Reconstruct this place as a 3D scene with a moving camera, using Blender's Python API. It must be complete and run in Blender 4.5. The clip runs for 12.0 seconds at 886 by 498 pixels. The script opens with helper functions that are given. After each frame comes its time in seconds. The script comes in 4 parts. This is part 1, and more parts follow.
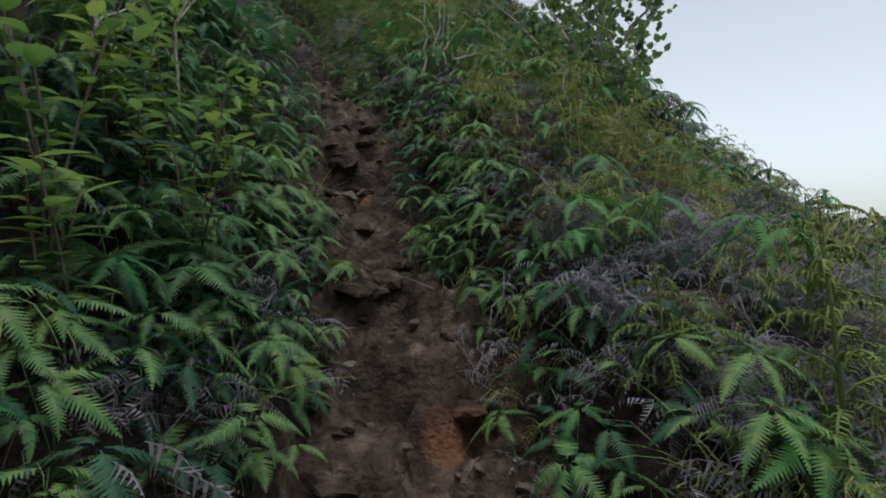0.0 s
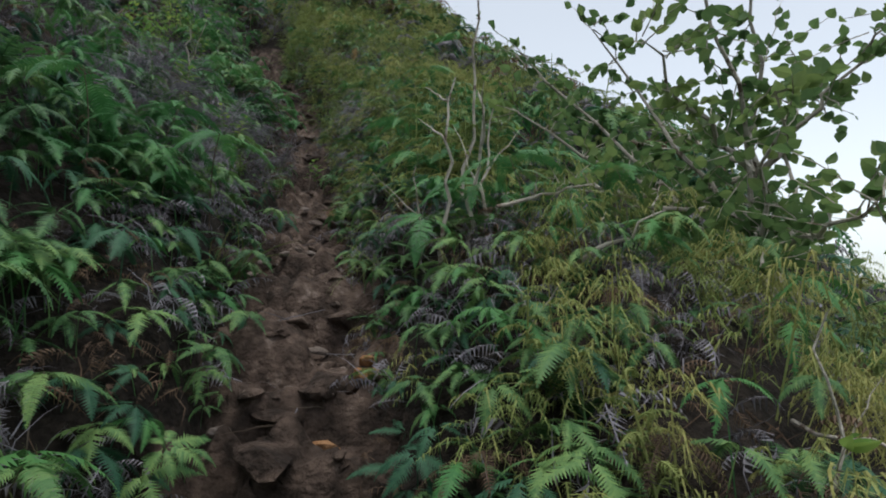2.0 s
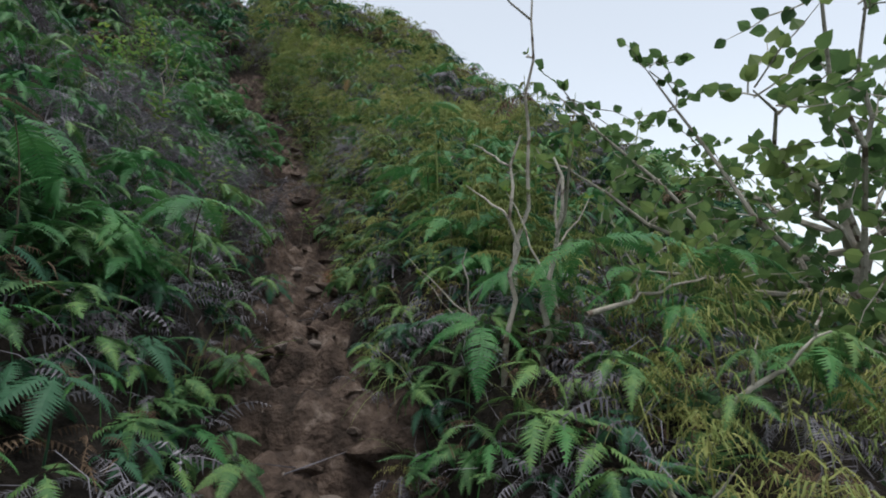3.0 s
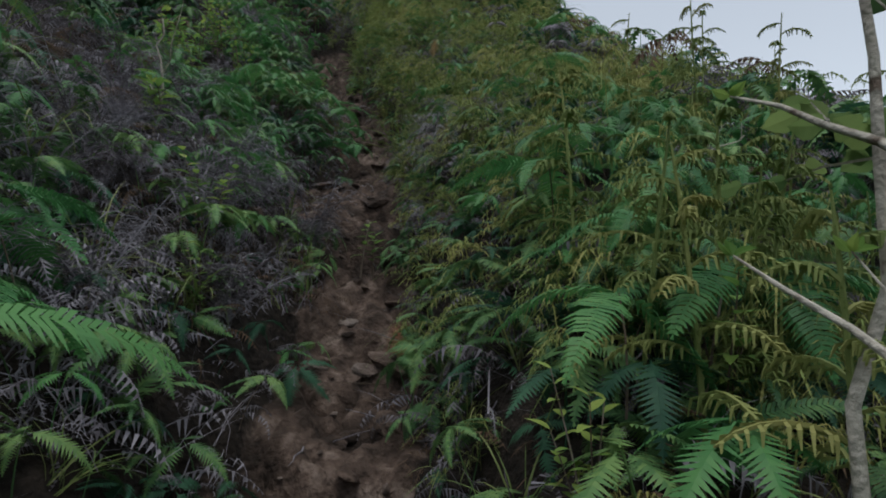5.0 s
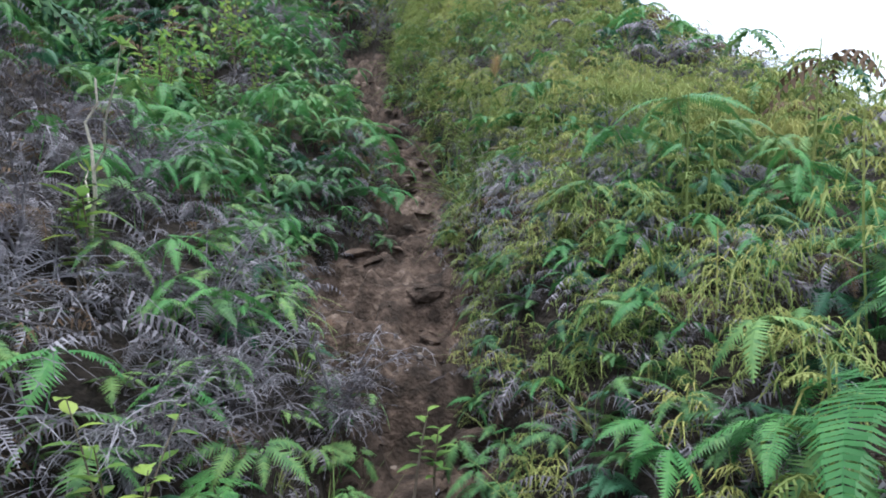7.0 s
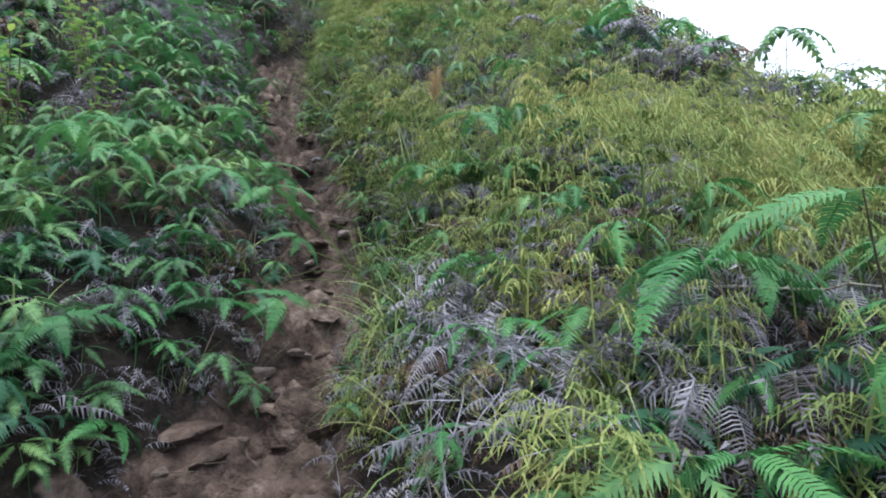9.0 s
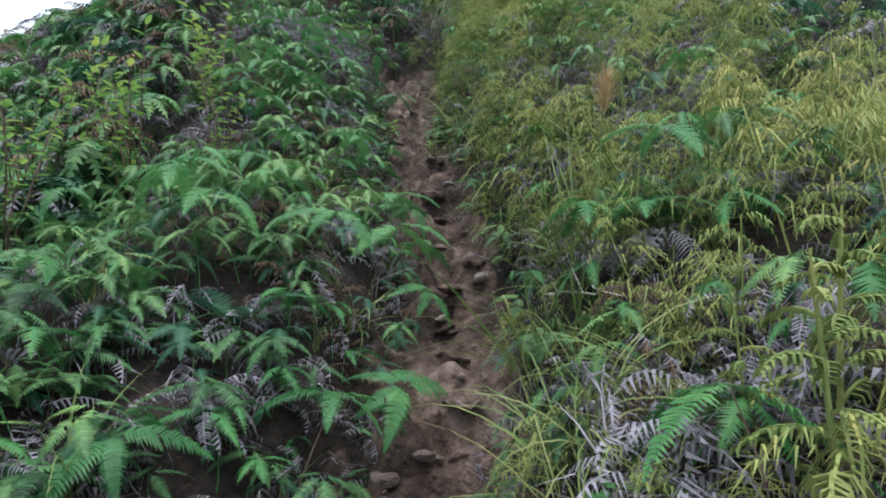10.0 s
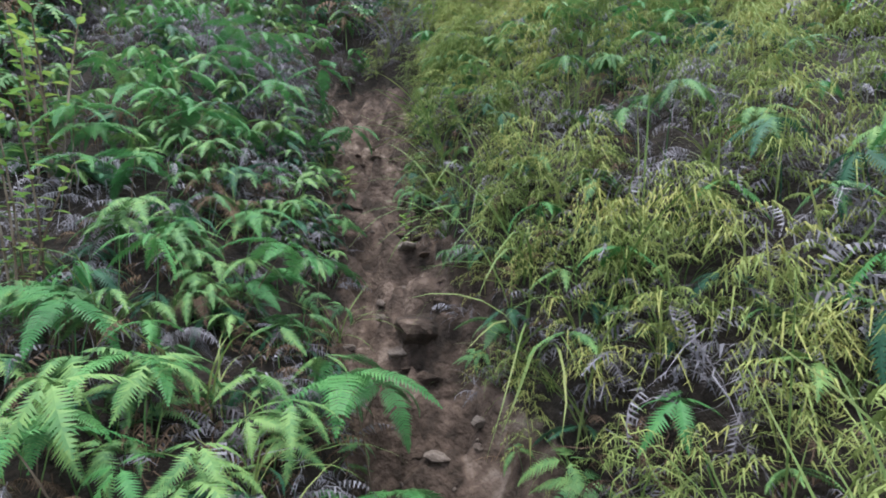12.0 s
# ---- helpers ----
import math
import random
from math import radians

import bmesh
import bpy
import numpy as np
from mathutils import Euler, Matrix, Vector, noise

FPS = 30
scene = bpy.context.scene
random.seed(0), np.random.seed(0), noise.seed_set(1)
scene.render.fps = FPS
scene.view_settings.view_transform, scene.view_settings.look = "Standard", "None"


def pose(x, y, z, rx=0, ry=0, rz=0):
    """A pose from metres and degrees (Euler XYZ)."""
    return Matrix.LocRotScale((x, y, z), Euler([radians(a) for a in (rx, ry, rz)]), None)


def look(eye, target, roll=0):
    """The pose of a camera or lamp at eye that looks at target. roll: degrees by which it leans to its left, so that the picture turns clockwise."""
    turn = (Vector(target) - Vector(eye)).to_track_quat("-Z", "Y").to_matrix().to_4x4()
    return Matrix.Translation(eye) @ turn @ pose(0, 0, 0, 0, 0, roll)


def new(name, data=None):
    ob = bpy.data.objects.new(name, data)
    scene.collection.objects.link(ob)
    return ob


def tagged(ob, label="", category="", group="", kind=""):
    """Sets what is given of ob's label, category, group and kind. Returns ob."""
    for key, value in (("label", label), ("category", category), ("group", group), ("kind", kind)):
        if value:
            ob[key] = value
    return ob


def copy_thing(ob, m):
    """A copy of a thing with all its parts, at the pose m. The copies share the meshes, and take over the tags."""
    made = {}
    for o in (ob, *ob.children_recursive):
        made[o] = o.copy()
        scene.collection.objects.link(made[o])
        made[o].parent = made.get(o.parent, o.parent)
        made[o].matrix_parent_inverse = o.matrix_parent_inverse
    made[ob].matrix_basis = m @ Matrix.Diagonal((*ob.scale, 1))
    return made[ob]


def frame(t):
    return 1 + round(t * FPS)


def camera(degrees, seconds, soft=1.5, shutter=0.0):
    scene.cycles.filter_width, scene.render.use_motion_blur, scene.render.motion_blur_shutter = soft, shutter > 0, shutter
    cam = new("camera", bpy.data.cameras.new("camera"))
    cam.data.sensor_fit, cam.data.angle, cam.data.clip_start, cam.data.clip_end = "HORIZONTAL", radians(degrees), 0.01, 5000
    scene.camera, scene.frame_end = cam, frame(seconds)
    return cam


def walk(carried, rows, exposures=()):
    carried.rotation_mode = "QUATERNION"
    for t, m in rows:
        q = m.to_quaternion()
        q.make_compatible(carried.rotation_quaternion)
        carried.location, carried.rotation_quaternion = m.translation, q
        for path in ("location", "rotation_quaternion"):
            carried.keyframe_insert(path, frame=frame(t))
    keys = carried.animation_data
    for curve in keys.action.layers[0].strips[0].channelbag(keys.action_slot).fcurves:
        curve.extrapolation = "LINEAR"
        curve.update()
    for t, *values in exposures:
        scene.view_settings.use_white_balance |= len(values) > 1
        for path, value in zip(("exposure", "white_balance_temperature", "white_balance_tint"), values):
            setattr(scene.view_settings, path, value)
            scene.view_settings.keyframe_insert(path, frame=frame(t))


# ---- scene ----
cam = camera(74.1, 12.0, soft=1.9)
# seconds, x, y, z, yaw, pitch, roll
PATH = [
    (0.0, -0.049, 0.082, 1.463, -0.47, -0.58, 0.23),
    (0.5, 0.077, 0.685, 1.601, -0.67, -1.02, -0.24),
    (1.0, 0.049, 1.231, 1.889, 1.24, -0.33, -0.19),
    (1.5, 0.063, 1.692, 2.225, 3.03, 1.38, -0.30),
    (2.0, -0.056, 1.984, 2.384, 2.33, 4.97, -0.73),
    (2.5, -0.316, 2.381, 2.506, 0.33, 7.26, -1.00),
    (2.7, -0.340, 2.421, 2.604, -0.72, 7.62, -0.95),
    (4.3, -0.357, 3.497, 2.911, 7.29, 5.48, -0.39),
    (4.5, -0.466, 3.567, 3.031, 8.30, 5.51, -0.08),
    (5.0, -0.422, 3.882, 3.118, 10.83, 4.92, 0.11),
    (5.5, -0.470, 4.184, 3.268, 11.32, 3.52, -0.08),
    (6.0, -0.700, 4.347, 3.390, 12.02, 2.93, 0.17),
    (6.5, -0.702, 4.586, 3.508, 14.48, 3.38, 0.30),
    (6.7, -0.742, 4.706, 3.662, 14.81, 3.25, -0.32),
    (8.3, -0.957, 5.728, 4.122, 7.71, 2.81, 1.10),
    (8.5, -0.941, 5.994, 4.206, 7.21, 3.29, 0.99),
    (9.0, -0.991, 6.389, 4.493, 10.26, 3.28, 1.17),
    (9.5, -1.096, 6.641, 4.599, 16.98, 3.64, 1.26),
    (10.0, -1.226, 6.981, 4.737, 23.12, 3.98, 1.15),
    (10.5, -1.582, 7.301, 4.851, 26.93, 3.90, 1.31),
    (11.0, -1.732, 7.641, 5.149, 23.63, 4.00, 1.57),
    (11.5, -1.909, 8.024, 5.449, 21.44, 3.46, 2.30),
    (12.0, -1.900, 8.315, 5.516, 19.21, 3.16, 2.46),
]
EXPOSURES = [(0.0, 0.62, 6300, 7), (1.0, 0.47, 6300, 7), (2.0, 0.90, 6300, 7), (2.5, 1.07, 6300, 7), (4.5, 0.45, 6200, 7), (5.5, 0.78, 6200, 7), (6.7, 1.90, 6000, 7), (8.3, 2.30, 5800, 8), (9.5, 1.98, 5900, 8), (10.5, 1.93, 6100, 8), (12.0, 2.25, 6000, 8)]
walk(cam, [(t, pose(x, y, z, 90 + pitch, roll, yaw)) for t, x, y, z, yaw, pitch, roll in PATH], EXPOSURES)

# ---- world and light: a bright overcast sky, low soft sun behind thin cloud ----
world = bpy.data.worlds.new("overcast_sky")
scene.world = world
world.use_nodes = True
wn, wl = world.node_tree.nodes, world.node_tree.links
sky = wn.new("ShaderNodeTexSky")
sky.sky_type = "NISHITA"
sky.sun_disc = False
SUN_HIGH, SUN_TURN = radians(84), radians(165)
sky.sun_elevation, sky.sun_rotation = SUN_HIGH, SUN_TURN
sky.air_density, sky.dust_density, sky.ozone_density = 1.0, 1.6, 1.0
pale = wn.new("ShaderNodeHueSaturation")
pale.inputs["Saturation"].default_value = 0.3
wl.new(sky.outputs["Color"], pale.inputs["Color"])
wl.new(pale.outputs["Color"], wn["Background"].inputs["Color"])
wn["Background"].inputs["Strength"].default_value = 0.12

sun = new("sun", bpy.data.lights.new("sun", "SUN"))
sun.data.energy, sun.data.angle, sun.data.color = 1.0, radians(40), (1.0, 0.95, 0.86)
sun.matrix_world = look((0, 0, 0), (-math.sin(SUN_TURN) * math.cos(SUN_HIGH), -math.cos(SUN_TURN) * math.cos(SUN_HIGH), -math.sin(SUN_HIGH)))


# ---- materials ----
def material(name, colours, rough=0.6, grain=9.0, bump=0.0, bump_scale=60.0, thin=0.0, per_piece=0.5, spots=None, specular=0.2):
    """Colours run over a ramp driven by noise at two scales, by piece and by thing."""
    m = bpy.data.materials.new(name)
    m.use_nodes = True
    n, l = m.node_tree.nodes, m.node_tree.links
    bsdf = n["Principled BSDF"]
    bsdf.inputs["Roughness"].default_value = rough
    bsdf.inputs["Specular IOR Level"].default_value = specular
    geo = n.new("ShaderNodeNewGeometry")
    info = n.new("ShaderNodeObjectInfo")

    def noise_at(scale, detail):
        t = n.new("ShaderNodeTexNoise")
        t.inputs["Scale"].default_value, t.inputs["Detail"].default_value = scale, detail
        l.new(geo.outputs["Position"], t.inputs["Vector"])
        return t.outputs["Fac"]

    def math_node(op, a, b):
        t = n.new("ShaderNodeMath")
        t.operation = op
        for k, v in enumerate((a, b)):
            if isinstance(v, float):
                t.inputs[k].default_value = v
            else:
                l.new(v, t.inputs[k])
        return t.outputs[0]

    fac = math_node("ADD", math_node("MULTIPLY", noise_at(grain, 5.0), 1.5), math_node("MULTIPLY", noise_at(grain * 0.14, 2.0), 1.0))
    piece = math_node("ADD", math_node("MULTIPLY", geo.outputs["Random Per Island"], per_piece), math_node("MULTIPLY", info.outputs["Random"], per_piece))
    fac = math_node("SUBTRACT", math_node("ADD", fac, piece), 0.75 + per_piece)
    ramp = n.new("ShaderNodeValToRGB")
    stops = ramp.color_ramp.elements
    for k, c in enumerate(colours):
        at = 0.05 + 0.9 * k / max(1, len(colours) - 1)
        e = stops[k] if k < 2 else stops.new(at)
        e.position, e.color = at, (0.83 * c[0], 0.83 * c[1], 0.83 * c[2], 1)
    l.new(fac, ramp.inputs["Fac"])
    colour = ramp.outputs["Color"]
    if spots:
        mix = n.new("ShaderNodeMix")
        mix.data_type = "RGBA"
        edge = n.new("ShaderNodeMapRange")
        edge.inputs["From Min"].default_value, edge.inputs["From Max"].default_value = spots[2], spots[2] + 0.06
        l.new(noise_at(spots[1], 3.0), edge.inputs["Value"])
        l.new(edge.outputs[0], mix.inputs["Factor"])
        l.new(colour, mix.inputs[6])
        mix.inputs[7].default_value = (*spots[0], 1)
        colour = mix.outputs[2]
    l.new(colour, bsdf.inputs["Base Color"])
    if bump:
        b = n.new("ShaderNodeBump")
        b.inputs["Strength"].default_value, b.inputs["Distance"].default_value = bump, 0.025
        l.new(noise_at(bump_scale, 8.0), b.inputs["Height"])
        l.new(b.outputs["Normal"], bsdf.inputs["Normal"])
    if thin:
        through_leaf = n.new("ShaderNodeBsdfTranslucent")
        l.new(colour, through_leaf.inputs["Color"])
        both = n.new("ShaderNodeMixShader")
        both.inputs[0].default_value = thin
        l.new(bsdf.outputs[0], both.inputs[1])
        l.new(through_leaf.outputs[0], both.inputs[2])
        l.new(both.outputs[0], n["Material Output"].inputs["Surface"])
    return m


SOIL = material("red_brown_soil", [(0.012, 0.008, 0.006), (0.038, 0.026, 0.02), (0.095, 0.066, 0.052), (0.22, 0.17, 0.142)], 0.9, 14.0, 1.0, 45.0, per_piece=0.0, spots=((0.14, 0.07, 0.04), 1.7, 0.66), specular=0.2)
HILLSIDE = SOIL.copy()
HILLSIDE.name = "hillside_ground"
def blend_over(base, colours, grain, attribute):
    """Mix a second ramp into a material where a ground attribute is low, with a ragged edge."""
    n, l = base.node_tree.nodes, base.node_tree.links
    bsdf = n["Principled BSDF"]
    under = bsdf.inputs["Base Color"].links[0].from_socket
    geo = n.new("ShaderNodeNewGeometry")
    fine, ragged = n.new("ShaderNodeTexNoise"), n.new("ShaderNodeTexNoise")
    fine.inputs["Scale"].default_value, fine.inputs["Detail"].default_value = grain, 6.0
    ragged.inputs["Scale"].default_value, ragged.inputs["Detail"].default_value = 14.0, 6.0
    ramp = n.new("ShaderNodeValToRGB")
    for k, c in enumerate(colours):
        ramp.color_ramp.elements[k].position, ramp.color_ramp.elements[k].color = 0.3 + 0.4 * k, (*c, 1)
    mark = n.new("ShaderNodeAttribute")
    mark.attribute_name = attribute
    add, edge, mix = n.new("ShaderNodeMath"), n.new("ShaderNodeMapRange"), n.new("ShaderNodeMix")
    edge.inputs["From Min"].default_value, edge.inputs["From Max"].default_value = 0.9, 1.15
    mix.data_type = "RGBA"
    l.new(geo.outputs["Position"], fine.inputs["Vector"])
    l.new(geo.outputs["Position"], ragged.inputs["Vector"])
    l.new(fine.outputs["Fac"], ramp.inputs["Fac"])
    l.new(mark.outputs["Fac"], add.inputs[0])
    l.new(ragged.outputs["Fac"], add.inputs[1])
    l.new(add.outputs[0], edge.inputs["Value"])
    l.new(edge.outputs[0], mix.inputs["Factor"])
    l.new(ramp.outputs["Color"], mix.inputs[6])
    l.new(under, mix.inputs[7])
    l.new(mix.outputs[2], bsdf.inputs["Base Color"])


# Off the trail, litter darkened towards black: shade between plants put into the colour.
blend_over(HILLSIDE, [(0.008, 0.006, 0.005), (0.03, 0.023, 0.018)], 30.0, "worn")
STONE = material("weathered_stone", [(0.05, 0.036, 0.03), (0.11, 0.083, 0.07), (0.2, 0.165, 0.145)], 0.85, 18.0, 0.6, 90.0, per_piece=0.3)
OCHRE = material("ochre_soil", [(0.16, 0.07, 0.03), (0.27, 0.13, 0.055), (0.36, 0.2, 0.1)], 0.9, 11.0, 0.8, 60.0, per_piece=0.3)
FERN = material("fern_green", [(0.015, 0.04, 0.018), (0.045, 0.115, 0.045), (0.1, 0.21, 0.075), (0.19, 0.31, 0.1)], 0.55, 4.0, thin=0.28, per_piece=0.35)
FERN_BRIGHT = material("young_fern_green", [(0.03, 0.11, 0.035), (0.06, 0.19, 0.06), (0.11, 0.27, 0.08)], 0.5, 4.0, thin=0.30, per_piece=0.3)
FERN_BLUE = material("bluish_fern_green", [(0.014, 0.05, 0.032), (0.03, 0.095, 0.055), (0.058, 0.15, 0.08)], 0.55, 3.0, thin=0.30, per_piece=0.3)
MOSS = material("club_moss_yellow_green", [(0.08, 0.12, 0.04), (0.16, 0.22, 0.065), (0.25, 0.31, 0.1), (0.36, 0.35, 0.12)], 0.65, 2.5, thin=0.32, per_piece=0.35)
DEAD = material("dead_fern_grey", [(0.05, 0.042, 0.042), (0.15, 0.138, 0.158), (0.28, 0.265, 0.3), (0.36, 0.345, 0.385)], 0.85, 5.0, thin=0.20, per_piece=0.4)
RUST = material("dead_fern_rust", [(0.045, 0.03, 0.022), (0.1, 0.066, 0.045), (0.17, 0.115, 0.075)], 0.85, 5.0, thin=0.20, per_piece=0.4)
GRASS = material("grass_blade", [(0.06, 0.12, 0.03), (0.14, 0.2, 0.06), (0.26, 0.27, 0.11)], 0.55, 3.0, thin=0.25, per_piece=0.4)
LEAF = material("shrub_leaf", [(0.08, 0.18, 0.045), (0.19, 0.33, 0.08), (0.34, 0.43, 0.1)], 0.42, 4.0, thin=0.42, per_piece=0.4)
TREE_LEAF = material("tree_leaf", [(0.07, 0.13, 0.05), (0.13, 0.22, 0.08), (0.22, 0.3, 0.1)], 0.45, 4.0, thin=0.55, per_piece=0.5)
BARK = material("pale_grey_bark", [(0.24, 0.21, 0.17), (0.4, 0.365, 0.31), (0.54, 0.5, 0.43)], 0.85, 14.0, 0.5, 80.0, per_piece=0.2, spots=((0.12, 0.09, 0.07), 22.0, 0.6))
TWIG = material("brown_twig", [(0.05, 0.035, 0.025), (0.12, 0.09, 0.065), (0.22, 0.18, 0.15)], 0.85, 14.0, per_piece=0.5)
PLUME = material("dry_grass_plume", [(0.3, 0.2, 0.1), (0.5, 0.37, 0.2), (0.6, 0.52, 0.38)], 0.8, 8.0, thin=0.3, per_piece=0.4)
FAR_LEAF = material("far_wood_leaf", [(0.015, 0.035, 0.015), (0.03, 0.06, 0.028), (0.05, 0.085, 0.035)], 0.7, 0.6, thin=0.1, per_piece=0.5)

# ---- the lie of the land ----
TRAIL_Y = [-40, -3, 0, 1.7, 2.4, 2.9, 3.5, 4.2, 4.8, 5.3, 5.8, 6.5, 7.0, 7.6, 8.1, 8.5, 9.1, 9.6, 10.2, 10.7, 11.4, 12.6, 14, 18, 40]
TRAIL_X = [0.6, 0.25, 0.1, -0.08, -0.24, -0.39, -0.52, -0.66, -0.88, -1.02, -1.1, -1.32, -1.53, -1.83, -1.93, -1.96, -2.09, -2.26, -2.68, -2.99, -3.4, -3.98, -4.5, -6, -9]
WIDE_Y = [-40, 1.5, 2.1, 2.5, 3, 3.3, 4.3, 4.9, 5.3, 6, 6.6, 7.2, 7.5, 7.8, 8.1, 8.5, 9, 9.6, 10, 10.4, 10.9, 11.4, 12, 12.4, 12.7, 13]
WIDE_HALF = [0.2, 0.28, 0.22, 0.17, 0.18, 0.22, 0.22, 0.23, 0.18, 0.16, 0.18, 0.3, 0.43, 0.4, 0.28, 0.2, 0.21, 0.23, 0.23, 0.25, 0.19, 0.2, 0.28, 0.38, 0.3, -0.44]
RISE_Y = [-3000, -400, -60, -12, -3, 0, 1.5, 3.2, 3.97, 4.6, 5.2, 5.83, 7, 8.54, 9, 9.69, 10.3, 12.3, 14, 18, 22, 40, 120, 3000]
RISE_Z = [-70, -60, -24, -5, -1, 0.12, 0.72, 1.62, 2.14, 2.43, 2.65, 2.92, 3.45, 4.11, 4.42, 4.72, 5.2, 6.75, 8.3, 11.2, 12.2, 7, -30, -70]


def lattice(x, y, seed):
    """Smooth value noise, 0 to 1, for arrays."""
    x, y = np.asarray(x, float), np.asarray(y, float)
    i, j = np.floor(x), np.floor(y)
    fx, fy = x - i, y - j
    fx, fy = fx * fx * (3 - 2 * fx), fy * fy * (3 - 2 * fy)

    def h(a, b):
        v = np.sin(a * 127.1 + b * 311.7 + seed * 74.7) * 43758.5453
        return v - np.floor(v)

    return (h(i, j) * (1 - fx) + h(i + 1, j) * fx) * (1 - fy) + (h(i, j + 1) * (1 - fx) + h(i + 1, j + 1) * fx) * fy


def fractal(x, y, scale, seed, octaves=3):
    total, amount = 0.0, 0.5
    for k in range(octaves):
        total = total + amount * (lattice(x * scale, y * scale, seed + k) - 0.5)
        scale, amount = scale * 2.1, amount * 0.5
    return total


def smooth(a, b, t):
    t = np.clip((t - a) / (b - a), 0.0, 1.0)
    return t * t * (3 - 2 * t)


def trail_x(y):
    return np.interp(y, TRAIL_Y, TRAIL_X)


def half_width(y):
    return np.interp(y, WIDE_Y, WIDE_HALF)


def height(x, y):
    """The ground: a spur that climbs, with the trail worn into it."""
    x, y = np.asarray(x, float), np.asarray(y, float)
    u = x - trail_x(y)
    z = np.interp(y, RISE_Y, RISE_Z)
    up, up_right = smooth(6.5, 9.0, y), smooth(4.6, 8.0, y)
    left = np.interp(-u, [0, 0.6, 1.2, 2.2, 3, 5, 9, 60, 400, 3000], [0, 0.42, 0.95, 1.75, 2.2, 2.4, 1.5, -20, -60, -70])
    left_up = np.interp(-u, [0, 0.6, 1.2, 2.2, 3, 5, 9, 60, 400, 3000], [0, 0.42, 0.65, 0.65, 0.4, -0.3, -2.2, -26, -60, -70])
    top = smooth(9.0, 11.6, y)
    left_up = left_up * (1 - top) + top * np.interp(-u, [0, 0.6, 1.2, 2.2, 3, 5, 9, 60, 400, 3000], [0, 0.42, 0.9, 1.4, 1.6, 1.6, 1.0, -22, -60, -70])
    right = np.interp(u, [0, 0.6, 1.2, 2, 3.5, 8, 60, 400, 3000], [0, 0.34, 0.25, -0.2, -1.5, -5.6, -38, -60, -70])
    right_up = np.interp(u, [0, 0.6, 1.2, 2, 3.5, 8, 60, 400, 3000], [0, 0.42, 0.55, 0.5, 0.2, -2.8, -36, -60, -70])
    side = np.where(u < 0, left * (1 - up) + left_up * up, right * (1 - up_right) + right_up * up_right)
    hw = half_width(y) + 0.3 * fractal(x, y, 1.9, 5)
    gully = smooth(0.0, 0.28, np.abs(u) - hw)
    far = smooth(60, 400, np.abs(u) + np.abs(y - 8))
    side = side * (gully * (1 - far) + far)
    z = np.where(far > 0, np.maximum(z + side, -70 + 0 * z), z + side)
    away = smooth(20, 120, np.abs(u) + np.abs(y - 8))
    z = z + (1 - gully) * 0.0 + 0.22 * gully * fractal(x, y, 1.1, 11) * (1 + 12 * away)
    # worn steps, lumps and hollows on the trail
    near = (1 - gully) ** 1.3 * smooth(0.5, 1.2, y) * (1 - smooth(13, 15, y))
    worn = z + 0.2 * fractal(x, y, 2.4, 41) + 0.03 * fractal(x, y, 9.0, 43)
    rise = 0.17
    whole_steps = np.floor(worn / rise)
    ledge = (whole_steps + smooth(0.82, 1.0, worn / rise - whole_steps)) * rise
    z = z + near * (ledge - worn + 0.03)
    lumps = 0.1 * smooth(0.25, 0.7, lattice(x * 6.0 + 0.8 * lattice(x * 3, y * 3, 71), y * 5.0, 23)) + np.abs(fractal(x, y, 5.0, 21, 3)) * 0.3 - 0.09
    z = z + (near * 1.15 + 0.15 * (1 - away)) * (lumps + 0.075 * fractal(x, y, 17.0, 31, 3) + 0.03 * fractal(x, y, 40.0, 35, 2))
    return z


def spread(a, b, step, reach, growth=1.35):
    """Even steps from a to b, then growing ones out to reach on both sides."""
    mid = list(np.arange(a, b, step))
    low, high, s = [a], [mid[-1]], step
    while high[-1] < reach:
        s *= growth
        high.append(high[-1] + s)
        low.append(low[-1] - s)
    return np.array(low[:0:-1] + mid + high[1:])


def build_ground():
    us, ys = spread(-0.75, 0.75, 0.024, 2600, 1.22), spread(0.4, 12.5, 0.03, 2600, 1.22)
    uu, yy = np.meshgrid(us, ys)
    xx = uu + trail_x(yy)
    zz = height(xx, yy)
    nx, ny = len(us), len(ys)
    idx = np.arange(nx * ny).reshape(ny, nx)
    quads = np.stack([idx[:-1, :-1], idx[:-1, 1:], idx[1:, 1:], idx[1:, :-1]], -1).reshape(-1, 4)
    me = bpy.data.meshes.new("ground")
    me.from_pydata(np.stack([xx, yy, zz], -1).reshape(-1, 3).tolist(), [], quads.tolist())
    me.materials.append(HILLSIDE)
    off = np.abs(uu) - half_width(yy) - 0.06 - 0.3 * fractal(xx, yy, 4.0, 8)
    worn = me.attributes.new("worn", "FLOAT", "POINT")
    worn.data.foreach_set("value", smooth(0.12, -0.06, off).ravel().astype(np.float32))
    me.polygons.foreach_set("use_smooth", np.ones(len(me.polygons), bool))
    me.update()
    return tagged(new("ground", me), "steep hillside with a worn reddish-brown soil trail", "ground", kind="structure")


build_ground()


